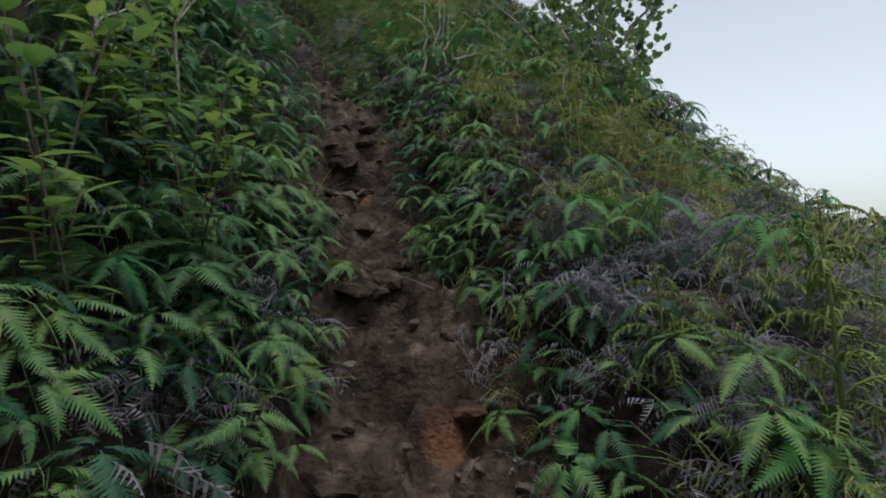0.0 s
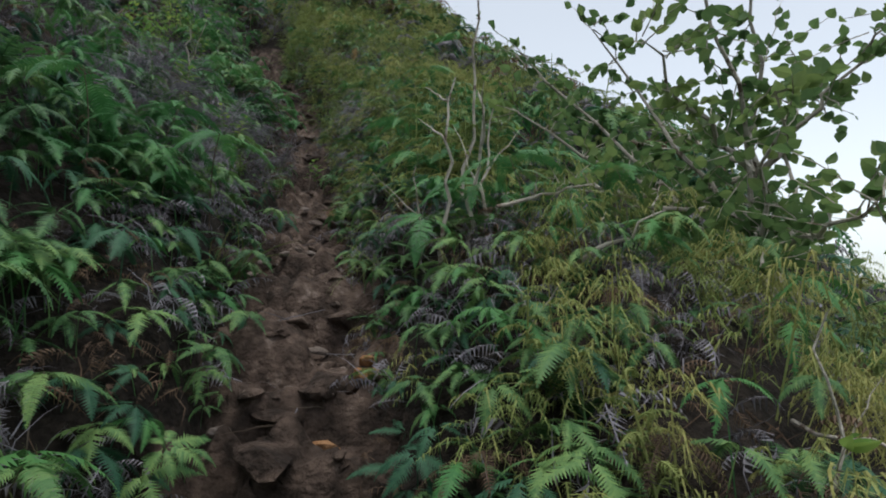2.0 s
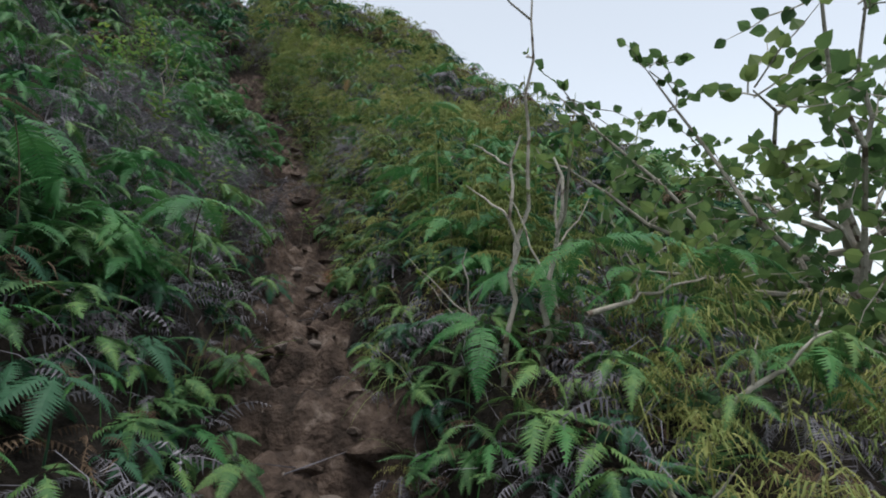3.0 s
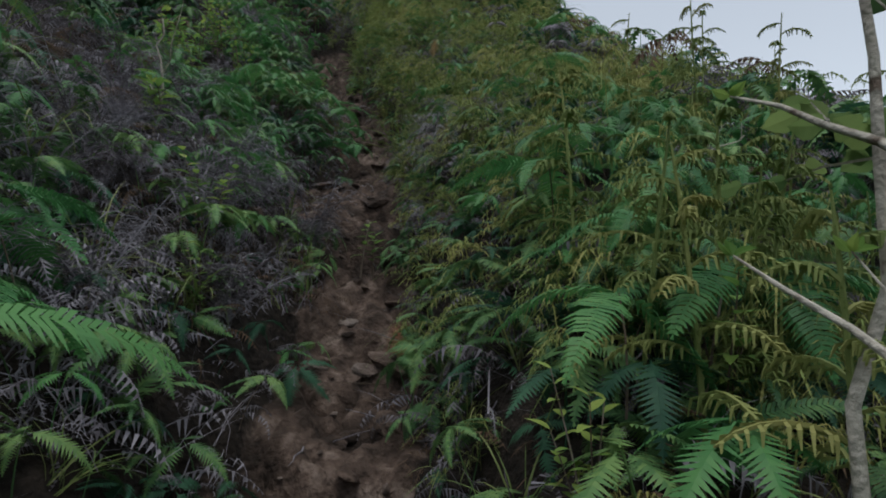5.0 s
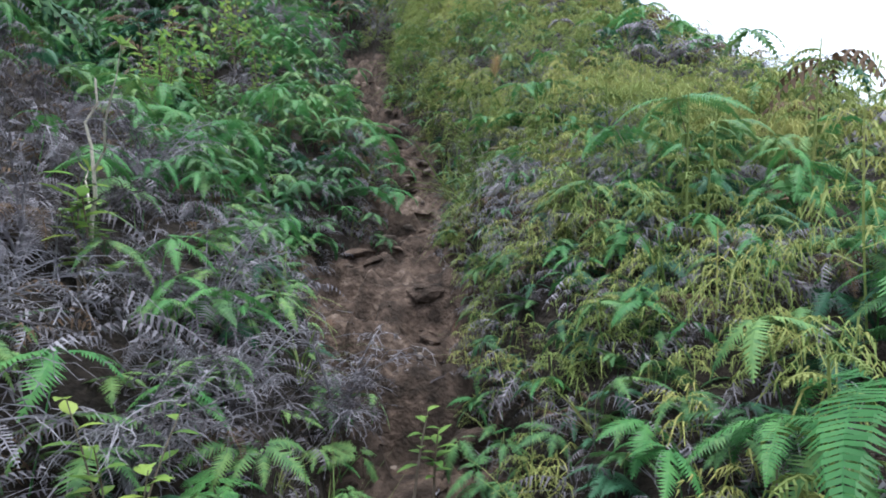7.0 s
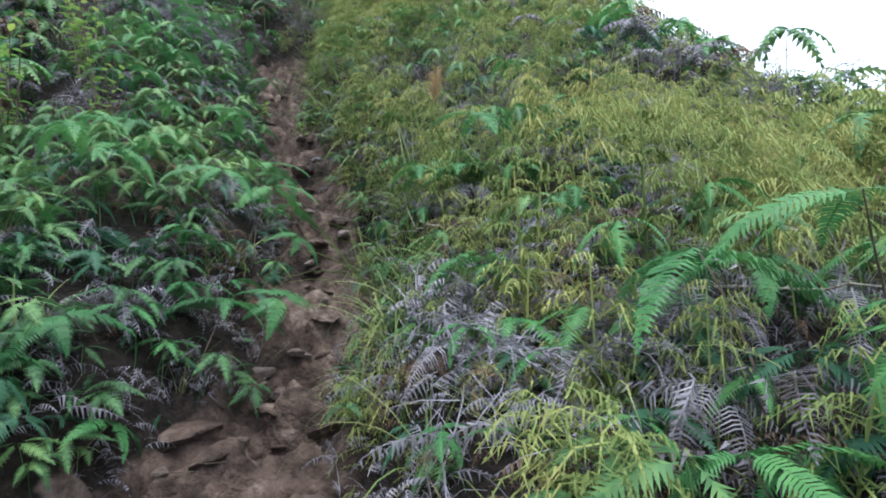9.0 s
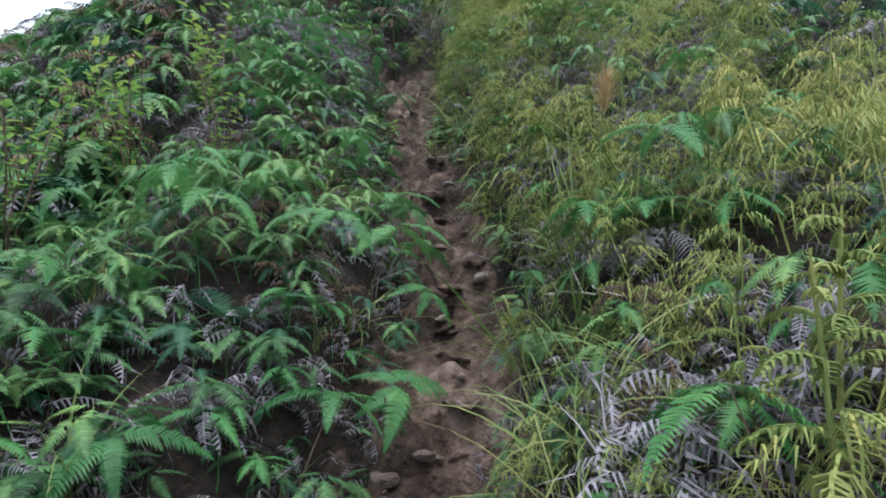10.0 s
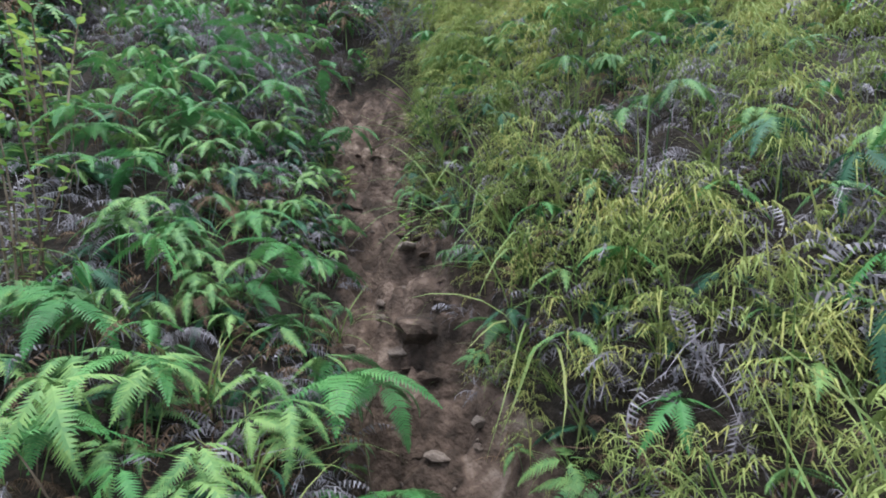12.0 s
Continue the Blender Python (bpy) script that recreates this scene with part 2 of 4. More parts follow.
# ---- shapes of leaves, stems and fronds ----
class Shape:
    def __init__(self):
        self.v, self.f = [], []

    def strip(self, points, widths, across):
        """A ribbon along points; a width of 0 at the end makes a tip."""
        start = len(self.v)
        for k, (p, w) in enumerate(zip(points, widths)):
            a = across[k] if isinstance(across, list) else across
            self.v += [p - a * w, p + a * w] if w > 0 else [p]
        for k in range(len(points) - 1):
            a = start + 2 * k
            if widths[k + 1] > 0:
                self.f += [(a, a + 1, a + 3), (a, a + 3, a + 2)]
            else:
                self.f += [(a, a + 1, a + 2)]

    def tube(self, points, radii, sides=4):
        start = len(self.v)
        for k, p in enumerate(points):
            d = (points[min(k + 1, len(points) - 1)] - points[max(k - 1, 0)]).normalized()
            a = d.orthogonal().normalized() if k == 0 else (a - d * a.dot(d)).normalized()
            b = d.cross(a)
            for s in range(sides):
                t = 2 * math.pi * s / sides
                self.v.append(p + (a * math.cos(t) + b * math.sin(t)) * radii[k])
        for k in range(len(points) - 1):
            for s in range(sides):
                i, j = start + k * sides + s, start + k * sides + (s + 1) % sides
                self.f += [(i, j, j + sides), (i, j + sides, i + sides)]

    def leaf(self, base, along, up, length, width, fold=0.15, droop=0.2, n=4):
        """A folded oval leaf with a pointed tip."""
        side = along.cross(up).normalized()
        start = len(self.v)
        for k in range(n + 1):
            t = k / n
            w = width * math.sin(math.pi * min(1, 0.06 + 0.94 * t ** 0.85)) * 0.5
            p = base + along * (length * t) - up * (droop * length * t * t)
            self.v += [p - side * w + up * (fold * w), p, p + side * w + up * (fold * w)]
        for k in range(n):
            a = start + 3 * k
            for c in (0, 1):
                self.f += [(a + c, a + c + 1, a + c + 4), (a + c, a + c + 4, a + c + 3)]

    def add(self, other, m):
        start = len(self.v)
        self.v += [m @ p for p in other.v]
        self.f += [tuple(start + i for i in f) for f in other.f]

    def arrays(self):
        return np.array([tuple(p) for p in self.v], np.float32), np.array(self.f, np.int32)

    def mesh(self, name, mat, shade=False):
        me = bpy.data.meshes.new(name)
        me.from_pydata([tuple(p) for p in self.v], [], self.f)
        me.materials.append(mat)
        if shade:
            me.polygons.foreach_set("use_smooth", np.ones(len(me.polygons), bool))
        return me


def part(name, shape, mat, parent, label="", shade=False):
    ob = new(name, shape.mesh(name, mat, shade) if isinstance(shape, Shape) else shape)
    ob.parent = parent
    return tagged(ob, label) if label else ob


def arc(length, start, end, n, rng=None, sway=0.0):
    """Points of a curve in the x-z plane whose slope runs from start to end degrees; sway bends it sideways."""
    p, out, yaw = Vector((0, 0, 0)), [Vector((0, 0, 0))], 0.0
    for k in range(n):
        a = radians(start + (end - start) * (k + 0.5) / n)
        yaw += (rng.uniform(-sway, sway) if rng else 0.0)
        p = p + Vector((math.cos(a) * math.cos(yaw), math.cos(a) * math.sin(yaw), math.sin(a))) * (length / n)
        out.append(p.copy())
    return out


def frond(rng, length=0.3, width=0.055, pairs=20, start=25, end=-60, bare=0.08, fine=True, curl=0.0, gaps=0.0, slim=1.0):
    """A comb-like fern frond along x, drooping towards its tip."""
    s = Shape()
    line = arc(length, start, end, 8, rng, 0.05)
    s.strip(line[::2], [0.0016] * 4 + [0.0006], Vector((0, 1, 0)))
    pitch = length * (1 - bare) / pairs
    for k in range(pairs):
        t = bare + (1 - bare) * (k + 0.5) / pairs
        i = min(7, int(t * 8))
        p = line[i].lerp(line[i + 1], t * 8 - i)
        d = (line[i + 1] - line[i]).normalized()
        up = Vector((-d.z, 0, d.x)).normalized()
        shape = (0.55 + 0.45 * min(1, t / 0.3)) * (1 - max(0, (t - 0.3) / 0.7)) ** 0.75
        for sign in (-1, 1):
            if rng.random() < gaps:
                continue
            w = width * max(0.08, shape) * rng.uniform(0.9, 1.08)
            out = (Vector((0, sign, 0)) + d * (0.28 + 0.25 * t) + up * rng.uniform(-0.12, 0.1)).normalized()
            tip = p + out * w - up * (w * (0.16 + curl)) + d * (w * 0.1)
            b = pitch * (0.42 if fine is True else 0.54) * slim
            if fine == "plain":
                s.strip([p, tip], [b * 1.1, 0], d)
            elif fine:
                mid = p + out * (w * 0.55) + up * 0.0015
                s.strip([p, mid, tip], [b * 0.9, b, 0], d)
            else:
                s.strip([p, tip], [b, 0], d)
    return s


def turned(shape, yaw, pitch=0.0, at=(0, 0, 0), roll=0.0, scale=1.0):
    out = Shape()
    out.add(shape, Matrix.Translation(at) @ pose(0, 0, 0, 0, 0, yaw) @ pose(0, 0, 0, 0, -pitch, 0) @ pose(0, 0, 0, roll, 0, 0) @ Matrix.Scale(scale, 4))
    return out


def on_ground(x, y, sink=0.01):
    return float(height(x, y)) - sink


def hill_pose(x, y, yaw, scale=1.0, lean_x=0.0, lean_y=0.0, sink=0.015):
    return pose(x, y, on_ground(x, y, sink), lean_x, lean_y, yaw) @ Matrix.Scale(scale, 4)


def forked_fern(seed, tall=0.3, size=0.27, mat=FERN, dead=False, n=None, pairs=26, fine=True):
    """A wiry stalk that forks into a fan of drooping comb fronds. Returns the stalk and the fronds."""
    rng = random.Random(seed)
    stalk = Shape()
    lean = rng.uniform(60, 78)
    line = arc(tall, 92, lean, 5, rng, 0.2)
    stalk.tube(line, [0.003, 0.003, 0.0027, 0.0025, 0.002, 0.0018], 3)
    top = line[-1]
    count = n or rng.choice([4, 4, 5, 5, 6])
    base = rng.uniform(0, 360)
    fan = 300 if not dead else 360
    fronds = []
    for k in range(count):
        yaw = base + fan * (k + 0.5) / count + rng.uniform(-16, 16)
        long = size * rng.uniform(0.75, 1.15)
        node = top + Vector((math.cos(radians(yaw)), math.sin(radians(yaw)), 0)) * 0.012
        start, end = (rng.uniform(-22, 14), rng.uniform(-78, -44)) if not dead else (rng.uniform(-30, 25), rng.uniform(-110, -60))
        f = frond(rng, long, long * rng.uniform(0.2, 0.26), pairs, start, end, 0.06, fine, 0.45 if dead else 0.0, 0.15 if dead else 0.02, 0.5 if dead else 1.0)
        fronds.append(turned(f, yaw, 0, node, rng.uniform(-14, 14)))
    return stalk, fronds


def arching_fern(seed, size=0.5, n=6, pairs=38, fine=True):
    """A crown of long arching fronds from one root."""
    rng = random.Random(seed)
    out = []
    for k in range(n):
        long = size * rng.uniform(0.7, 1.1)
        f = frond(rng, long, long * rng.uniform(0.15, 0.19), pairs, rng.uniform(50, 78), rng.uniform(-50, -15), 0.16, fine)
        out.append(turned(f, 360 * k / n + rng.uniform(-25, 25), 0, (0, 0, 0), rng.uniform(-12, 12)))
    return out


def moss_branch(rng, length, fine=True, w=1.0):
    """An arching club moss branch with a comb of short hanging twigs."""
    s = Shape()
    line = arc(length, rng.uniform(25, 50), rng.uniform(-70, -35), 6, rng, 0.1)
    if fine:
        s.tube(line, [0.0036, 0.0042, 0.0042, 0.004, 0.0037, 0.0032, 0.0014], 4)
    else:
        s.strip(line[::2], [0.0026 * w, 0.0028 * w, 0.0024 * w, 0.001], Vector((0, 1, 0)))
    n = 10 if fine else 7
    for k in range(n):
        t = (0.12 + 0.86 * (k + 0.5) / n) * 6
        i = min(5, int(t))
        p = line[i].lerp(line[i + 1], t - i)
        for sign in (-1, 1):
            long = min(0.05, length * 0.26) * rng.uniform(0.7, 1.15) * (1.1 - 0.5 * k / n)
            twig = arc(long, rng.uniform(5, 30), rng.uniform(-120, -75), 2, rng, 0.2)
            q = Shape()
            if fine:
                q.tube(twig, [0.003, 0.0032, 0.0012], 3)
            else:
                q.strip([twig[0], twig[2]], [0.0023 * w, 0.001 * w], Vector((0.5, 0.8, 0)).normalized())
            first = len(s.v)
            s.add(q, Matrix.Translation(p) @ pose(0, 0, 0, 0, 0, sign * rng.uniform(40, 85)))
            if fine:
                s.f.append((4 * i, first, first + 1))
    return s


def club_moss(seed, tall=0.6, n=12, fine=True):
    """An upright fuzzy stem with tiers of drooping branches. Returns the stem and the branches."""
    rng = random.Random(seed)
    line = arc(tall, 88, rng.uniform(76, 86), 8, rng, 0.12)
    stem = Shape()
    stem.tube(line, [0.0055, 0.0055, 0.0055, 0.0052, 0.005, 0.0046, 0.0042, 0.0036, 0.0018], 5)
    # short needle scales make the stem look furred
    for k in range(int(tall * 160) if fine else 0):
        t = rng.uniform(0.15, 0.99) * 8
        i = min(7, int(t))
        p = line[i].lerp(line[i + 1], t - i)
        a = rng.uniform(0, 2 * math.pi)
        d = Vector((math.cos(a), math.sin(a), 0.7)).normalized()
        stem.strip([p + d * 0.003, p + d * 0.014], [0.0014, 0], Vector((-math.sin(a), math.cos(a), 0)))
    branches = []
    for k in range(n):
        t = 0.12 + 0.85 * (k + 0.5) / n
        i = min(7, int(t * 8))
        p = line[i].lerp(line[i + 1], t * 8 - i)
        long = (0.1 + 0.2 * tall) * (1.15 - 0.75 * t) * rng.uniform(0.8, 1.2)
        branches.append(turned(moss_branch(rng, long, fine), k * 137.5 + rng.uniform(-20, 20), 0, p))
    return stem, branches


def dead_tangle(seed, size=0.35):
    """Dry curled fronds and bent twigs, heaped."""
    rng = random.Random(seed)
    s = Shape()
    for k in range(6):
        long = size * rng.uniform(0.5, 1.0)
        f = frond(rng, long, long * 0.17, 11, rng.uniform(10, 70), rng.uniform(-110, -40), 0.1, False, 0.7, 0.25, 0.5)
        s.add(f, Matrix.Translation((rng.uniform(-0.1, 0.1), rng.uniform(-0.1, 0.1), rng.uniform(0.02, 0.16))) @ pose(0, 0, 0, rng.uniform(-40, 40), 0, rng.uniform(0, 360)))
    for k in range(6):
        t = Shape()
        line = arc(size * rng.uniform(0.5, 1.2), rng.uniform(-10, 80), rng.uniform(-70, 30), 3, rng, 0.6)
        t.strip(line, [0.0024, 0.0021, 0.0016, 0], Vector((0, 1, 0)))
        s.add(t, Matrix.Translation((rng.uniform(-0.12, 0.12), rng.uniform(-0.12, 0.12), rng.uniform(0, 0.08))) @ pose(0, 0, 0, 0, 0, rng.uniform(0, 360)))
    return s


def grass_tuft(seed, tall=0.5, n=26, stiff=False):
    rng = random.Random(seed)
    s = Shape()
    for k in range(n):
        long = tall * rng.uniform(0.6, 1.15)
        line = arc(long, rng.uniform(60, 92), rng.uniform(45, 85) if stiff else rng.uniform(-80, 10), 7, rng, 0.08)
        w = rng.uniform(0.0018, 0.0036)
        b = Shape()
        b.strip(line, [w * 0.7, w, w, w, w * 0.9, w * 0.7, w * 0.45, 0], Vector((0, 1, 0)))
        s.add(b, Matrix.Translation((rng.uniform(-0.03, 0.03), rng.uniform(-0.03, 0.03), 0)) @ pose(0, 0, 0, 0, 0, rng.uniform(0, 360)))
    return s


def shrub(seed, tall=0.5, stems=3, leaf=0.09, count=10, low=0.35):
    """Stems with whorled, pointed leaves. Returns stems and, for each, its leaves."""
    rng = random.Random(seed)
    out = []
    for k in range(stems):
        m = pose(rng.uniform(-0.05, 0.05), rng.uniform(-0.05, 0.05), 0, 0, 0, rng.uniform(0, 360))
        high = tall * rng.uniform(0.65, 1.1)
        line = arc(high, rng.uniform(76, 92), rng.uniform(66, 84), 6, rng, 0.2)
        stem = Shape()
        stem.tube([m @ p for p in line], [0.005, 0.0048, 0.0044, 0.004, 0.0034, 0.0028, 0.0018], 5)
        leaves = []
        for j in range(count):
            t = low + (1 - low) * (j + 1) / count
            i = min(5, int(t * 6 - 1e-6))
            p = m @ line[i].lerp(line[i + 1], t * 6 - i)
            a = j * 2.4 + rng.uniform(-0.3, 0.3)
            rise = -0.1 + 0.9 * t * rng.uniform(0.5, 1)
            d = Vector((math.cos(a), math.sin(a), rise)).normalized()
            up = Vector((-math.cos(a) * rise, -math.sin(a) * rise, 1)).normalized()
            f = Shape()
            f.leaf(p, d, up, leaf * rng.uniform(0.7, 1.25), leaf * rng.uniform(0.42, 0.6), 0.2, rng.uniform(0.1, 0.45))
            leaves.append(f)
        out.append((stem, leaves))
    return out


# ---- placing ----
WALKED_Y = [-2, 0, 1.2, 2, 2.4, 3.5, 3.9, 4.35, 4.7, 5.7, 6.4, 7, 7.3, 8, 8.4, 9.2]
WALKED_X = [0, -0.05, 0.05, -0.06, -0.33, -0.36, -0.43, -0.7, -0.74, -0.96, -1.0, -1.23, -1.58, -1.9, -1.9, -2.1]
KINDS = ["fern", "bright", "blue", "arching", "moss", "dead", "rust", "grass"]


def mix_at(u, y):
    """Which plants grow at u metres beside the trail: shares in the order of KINDS."""
    if u < 0:
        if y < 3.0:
            # Dark bluish ferns outnumber the rest here, their colour standing in for deep shade.
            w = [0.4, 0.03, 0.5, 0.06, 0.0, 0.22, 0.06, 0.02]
        elif y < 4.7:
            w = [0.45, 0.15, 0.15, 0.1, 0.0, 0.2, 0.03, 0.0]
        elif y < 6.9:
            w = [0.2, 0.1, 0.05, 0.04, 0.0, 1.2, 0.05, 0.02]
        else:
            w = [0.36, 0.2, 0.16, 0.05, 0.0, 0.55, 0.22, 0.03]
    elif y < 2.0:
        w = [0.3, 0.08, 0.22, 0.02, 0.2, 0.42, 0.1, 0.04]
    elif y < 4.6:
        w = [0.25, 0.12, 0.12, 0.05, 0.3 if u > 0.7 else 0.06, 0.25, 0.1, 0.02]
    elif y < 6.6:
        w = [0.28, 0.16, 0.2, 0.08, 0.26, 0.25, 0.06, 0.02]
    elif y < 8.0:
        w = [0.26, 0.22, 0.14, 0.05, 0.17, 0.7, 0.1, 0.04]
    else:
        w = [0.1, 0.05, 0.04, 0.02, 0.75, 0.24, 0.05, 0.08 + (0.2 if u < 0.75 else 0)]
    w = np.array(w, float)
    patch = np.array([lattice((u + 40) * 1.1 + 7 * k, y * 1.1, 50 + k) for k in range(len(w))])
    w = w * (0.12 + 1.8 * patch ** 2)
    return w / w.sum()


def room(x, y):
    """How tall a plant may stand here without reaching into the walked line."""
    if not -1 < y < 9.2:
        return 9.0
    away = abs(x - float(np.interp(y, WALKED_Y, WALKED_X)))
    limit = 0.52 if away < 0.25 else 0.66 if away < 0.5 else 0.88 if away < 0.8 else 9.0
    return limit - float(height(x, y) - np.interp(y, RISE_Y, RISE_Z))


def free_spot(x, y, u, keep, tall=0.45):
    if abs(u) < half_width(y) + keep:
        return False
    if room(x, y) < 0.1:
        return False
    return True


def weave(name, pieces, spots, mat, label, category):
    """One mesh of many plants. Spots: index of the piece and a pose."""
    vs, fs, start = [], [], 0
    for k, m in spots:
        v, f = pieces[k]
        r = np.array(m, np.float32)
        vs.append(v @ r[:3, :3].T + r[:3, 3])
        fs.append(f + start)
        start += len(v)
    v, f = np.concatenate(vs), np.concatenate(fs)
    me = bpy.data.meshes.new(name)
    me.vertices.add(len(v))
    me.vertices.foreach_set("co", v.ravel())
    me.loops.add(f.size)
    me.loops.foreach_set("vertex_index", f.ravel())
    me.polygons.add(len(f))
    me.polygons.foreach_set("loop_start", np.arange(0, f.size, 3, dtype=np.int32))
    me.materials.append(mat)
    me.update(calc_edges=True)
    return tagged(new(name, me), label, category, kind="stuff")


def whole(stalk, pieces):
    s = Shape()
    if stalk:
        s.add(stalk, Matrix())
    for p in pieces:
        s.add(p, Matrix())
    return s.arrays()


def coarse_fern(seed, dead=False):
    rng = random.Random(seed)
    s = Shape()
    s.strip(arc(0.3, 92, 75, 2, rng, 0.2), [0.003, 0.0025, 0.002], Vector((0, 1, 0)))
    for k in range(6):
        yaw = 60 * k + rng.uniform(-22, 22)
        long = rng.uniform(0.2, 0.3)
        f = frond(rng, long, long * 0.23, 8, rng.uniform(-15, 25), rng.uniform(-80, -45), 0.04, "plain", 0.4 if dead else 0, 0.0, 0.6 if dead else 1.0)
        s.add(turned(f, yaw, 0, (0.03, 0, 0.29), rng.uniform(-15, 15)), Matrix())
    return s.arrays()


def hanging_moss(seed, n=19, w=1.0):
    """A low club moss: arching branches with combs of hanging twigs, one over the other."""
    rng = random.Random(seed)
    s = Shape()
    tall = rng.uniform(0.24, 0.42)
    s.strip(arc(tall, 90, 80, 2, rng, 0.1), [0.003, 0.003, 0.0018], Vector((0, 1, 0)))
    for k in range(n):
        t = rng.uniform(0.2, 1.0)
        long = rng.uniform(0.12, 0.24) * (1.2 - 0.5 * t)
        line = arc(long, rng.uniform(20, 50), rng.uniform(-85, -45), 4, rng, 0.12)
        b = Shape()
        b.strip(line[::2], [0.0026 * w, 0.0026 * w, 0.0012], Vector((0, 1, 0)))
        for j in range(6):
            p = line[1 + j // 2].lerp(line[min(4, 2 + j // 2)], 0.5 * (j % 2))
            for sign in (-1, 1):
                out = Vector((rng.uniform(-0.1, 0.6), sign * rng.uniform(0.35, 0.9), rng.uniform(-1.2, -0.25))).normalized()
                b.strip([p, p + out * rng.uniform(0.02, 0.05)], [0.0024 * w, 0], (Vector((1, 0, 0)) - out * out.x).normalized())
        s.add(b, Matrix.Translation((0, 0, tall * t)) @ pose(0, 0, 0, 0, 0, k * 137.5 + rng.uniform(-20, 20)))
    return s.arrays()


def undergrowth():
    rng = random.Random(77)
    near = {
        "fern": [whole(*forked_fern(100 + k, rng.uniform(0.16, 0.3), 0.18, pairs=18, fine="plain")) for k in range(6)],
        "bright": [whole(*forked_fern(120 + k, rng.uniform(0.2, 0.34), 0.19, pairs=18, fine="plain")) for k in range(5)],
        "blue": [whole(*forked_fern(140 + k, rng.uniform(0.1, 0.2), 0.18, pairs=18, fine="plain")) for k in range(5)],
        "arching": [whole(None, arching_fern(160 + k, 0.32, 5, 26, "plain")) for k in range(4)],
        "moss": [hanging_moss(180 + k) for k in range(6)],
        "dead": [dead_tangle(200 + k, 0.28).arrays() for k in range(6)],
        "rust": [dead_tangle(220 + k, 0.22).arrays() for k in range(3)],
        "grass": [grass_tuft(240 + k, 0.45, 16).arrays() for k in range(4)],
    }
    far = {
        "fern": [coarse_fern(300 + k) for k in range(6)],
        "bright": [coarse_fern(310 + k) for k in range(4)],
        "blue": [coarse_fern(320 + k) for k in range(4)],
        "arching": [coarse_fern(330 + k) for k in range(4)],
        "moss": [hanging_moss(340 + k, 13, 2.0) for k in range(5)],
        "dead": [coarse_fern(350 + k, True) for k in range(5)] + [dead_tangle(360 + k).arrays() for k in range(3)],
        "rust": [coarse_fern(370 + k, True) for k in range(3)],
        "grass": [grass_tuft(380 + k, 0.5, 9).arrays() for k in range(3)],
    }
    spots = {k: [] for k in KINDS}
    pieces = {k: near[k] + far[k] for k in KINDS}

    def sow(y0, y1, u0, u1, density, close):
        n = int((y1 - y0) * (u1 - u0) * density)
        for _ in range(n):
            y, u = rng.uniform(y0, y1), rng.uniform(u0, u1)
            x = u + float(trail_x(y))
            if not close and y > 0.3 and y < 13 and abs(u) < 2.2:
                continue
            edge = abs(u) - half_width(y)
            if not free_spot(x, y, u, 0.03, 0.25 if edge < 0.3 else 0.4):
                continue
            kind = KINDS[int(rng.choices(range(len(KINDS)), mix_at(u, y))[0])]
            k = rng.randrange(len(near[kind])) if close else len(near[kind]) + rng.randrange(len(far[kind]))
            grown = rng.uniform(0.6, 1.05) * (1.0 if close else rng.uniform(1.0, 1.4))
            grown *= 0.62 + 0.38 * float(smooth(0.03, 0.35, edge))
            lifted = 1.0 + (0.45 * rng.random() if kind != "dead" else 0.0) * float(smooth(0.3, 0.9, edge))
            grown = min(grown, room(x, y) / (0.42 * lifted))
            spots[kind].append((k, hill_pose(x, y, rng.uniform(0, 360), grown, rng.uniform(-14, 14), rng.uniform(-14, 14), 0.03) @ Matrix.Diagonal((1, 1, lifted, 1))))

    sow(0.3, 13, -1.2, 1.2, 105, True)
    sow(6.5, 13, 0.2, 1.6, 70, True)
    sow(6.9, 13, -1.6, -0.2, 25, True)
    sow(0.8, 5.2, -1.1, -0.25, 70, True)
    sow(0.8, 5.2, 0.25, 1.0, 45, True)
    sow(5.0, 13, -2.2, -1.2, 85, True)
    sow(0.3, 5.0, -2.2, -1.2, 65, True)
    sow(0.3, 6.0, 1.2, 2.2, 65, True)
    sow(6.0, 13, 1.2, 2.2, 85, True)
    sow(0.3, 20, -4.2, -2.2, 60, False)
    sow(0.3, 16, 2.2, 4.2, 42, False)
    sow(-2.5, 21, -8, -4.2, 16, False)
    sow(-2.5, 21, 4.2, 14, 6, False)
    # Unseen growth around and behind the start, added to shade the lower trail.
    sow(-3.0, 0.3, -4.2, 4.2, 30, False)
    sow(7.5, 12, -5.2, -2.2, 30, False)
    sow(4.5, 10.5, -4.2, -2.0, 40, False)
    sow(13, 21, -2.2, 2.2, 40, False)
    sow(5.8, 8.2, 0.2, 0.9, 60, True)
    # dry fronds and twigs hang over the worn banks
    for _ in range(1300):
        y, side = rng.uniform(0.8, 12.4), rng.choice((-1, 1))
        u = side * (float(half_width(y)) + rng.uniform(0.02, 0.5))
        x = u + float(trail_x(y))
        if free_spot(x, y, u, 0.0, 0.15):
            kind = rng.choices(("dead", "rust", "grass", "blue", "fern", "moss" if side > 0 and y > 6.5 else "fern"), (5, 2, 1, 3, 3, 2))[0]
            spots[kind].append((rng.randrange(len(near[kind])), hill_pose(x, y, rng.uniform(0, 360), min(rng.uniform(0.45, 0.85), room(x, y) / 0.4), rng.uniform(-25, 25), -side * rng.uniform(0, 35), 0.02)))
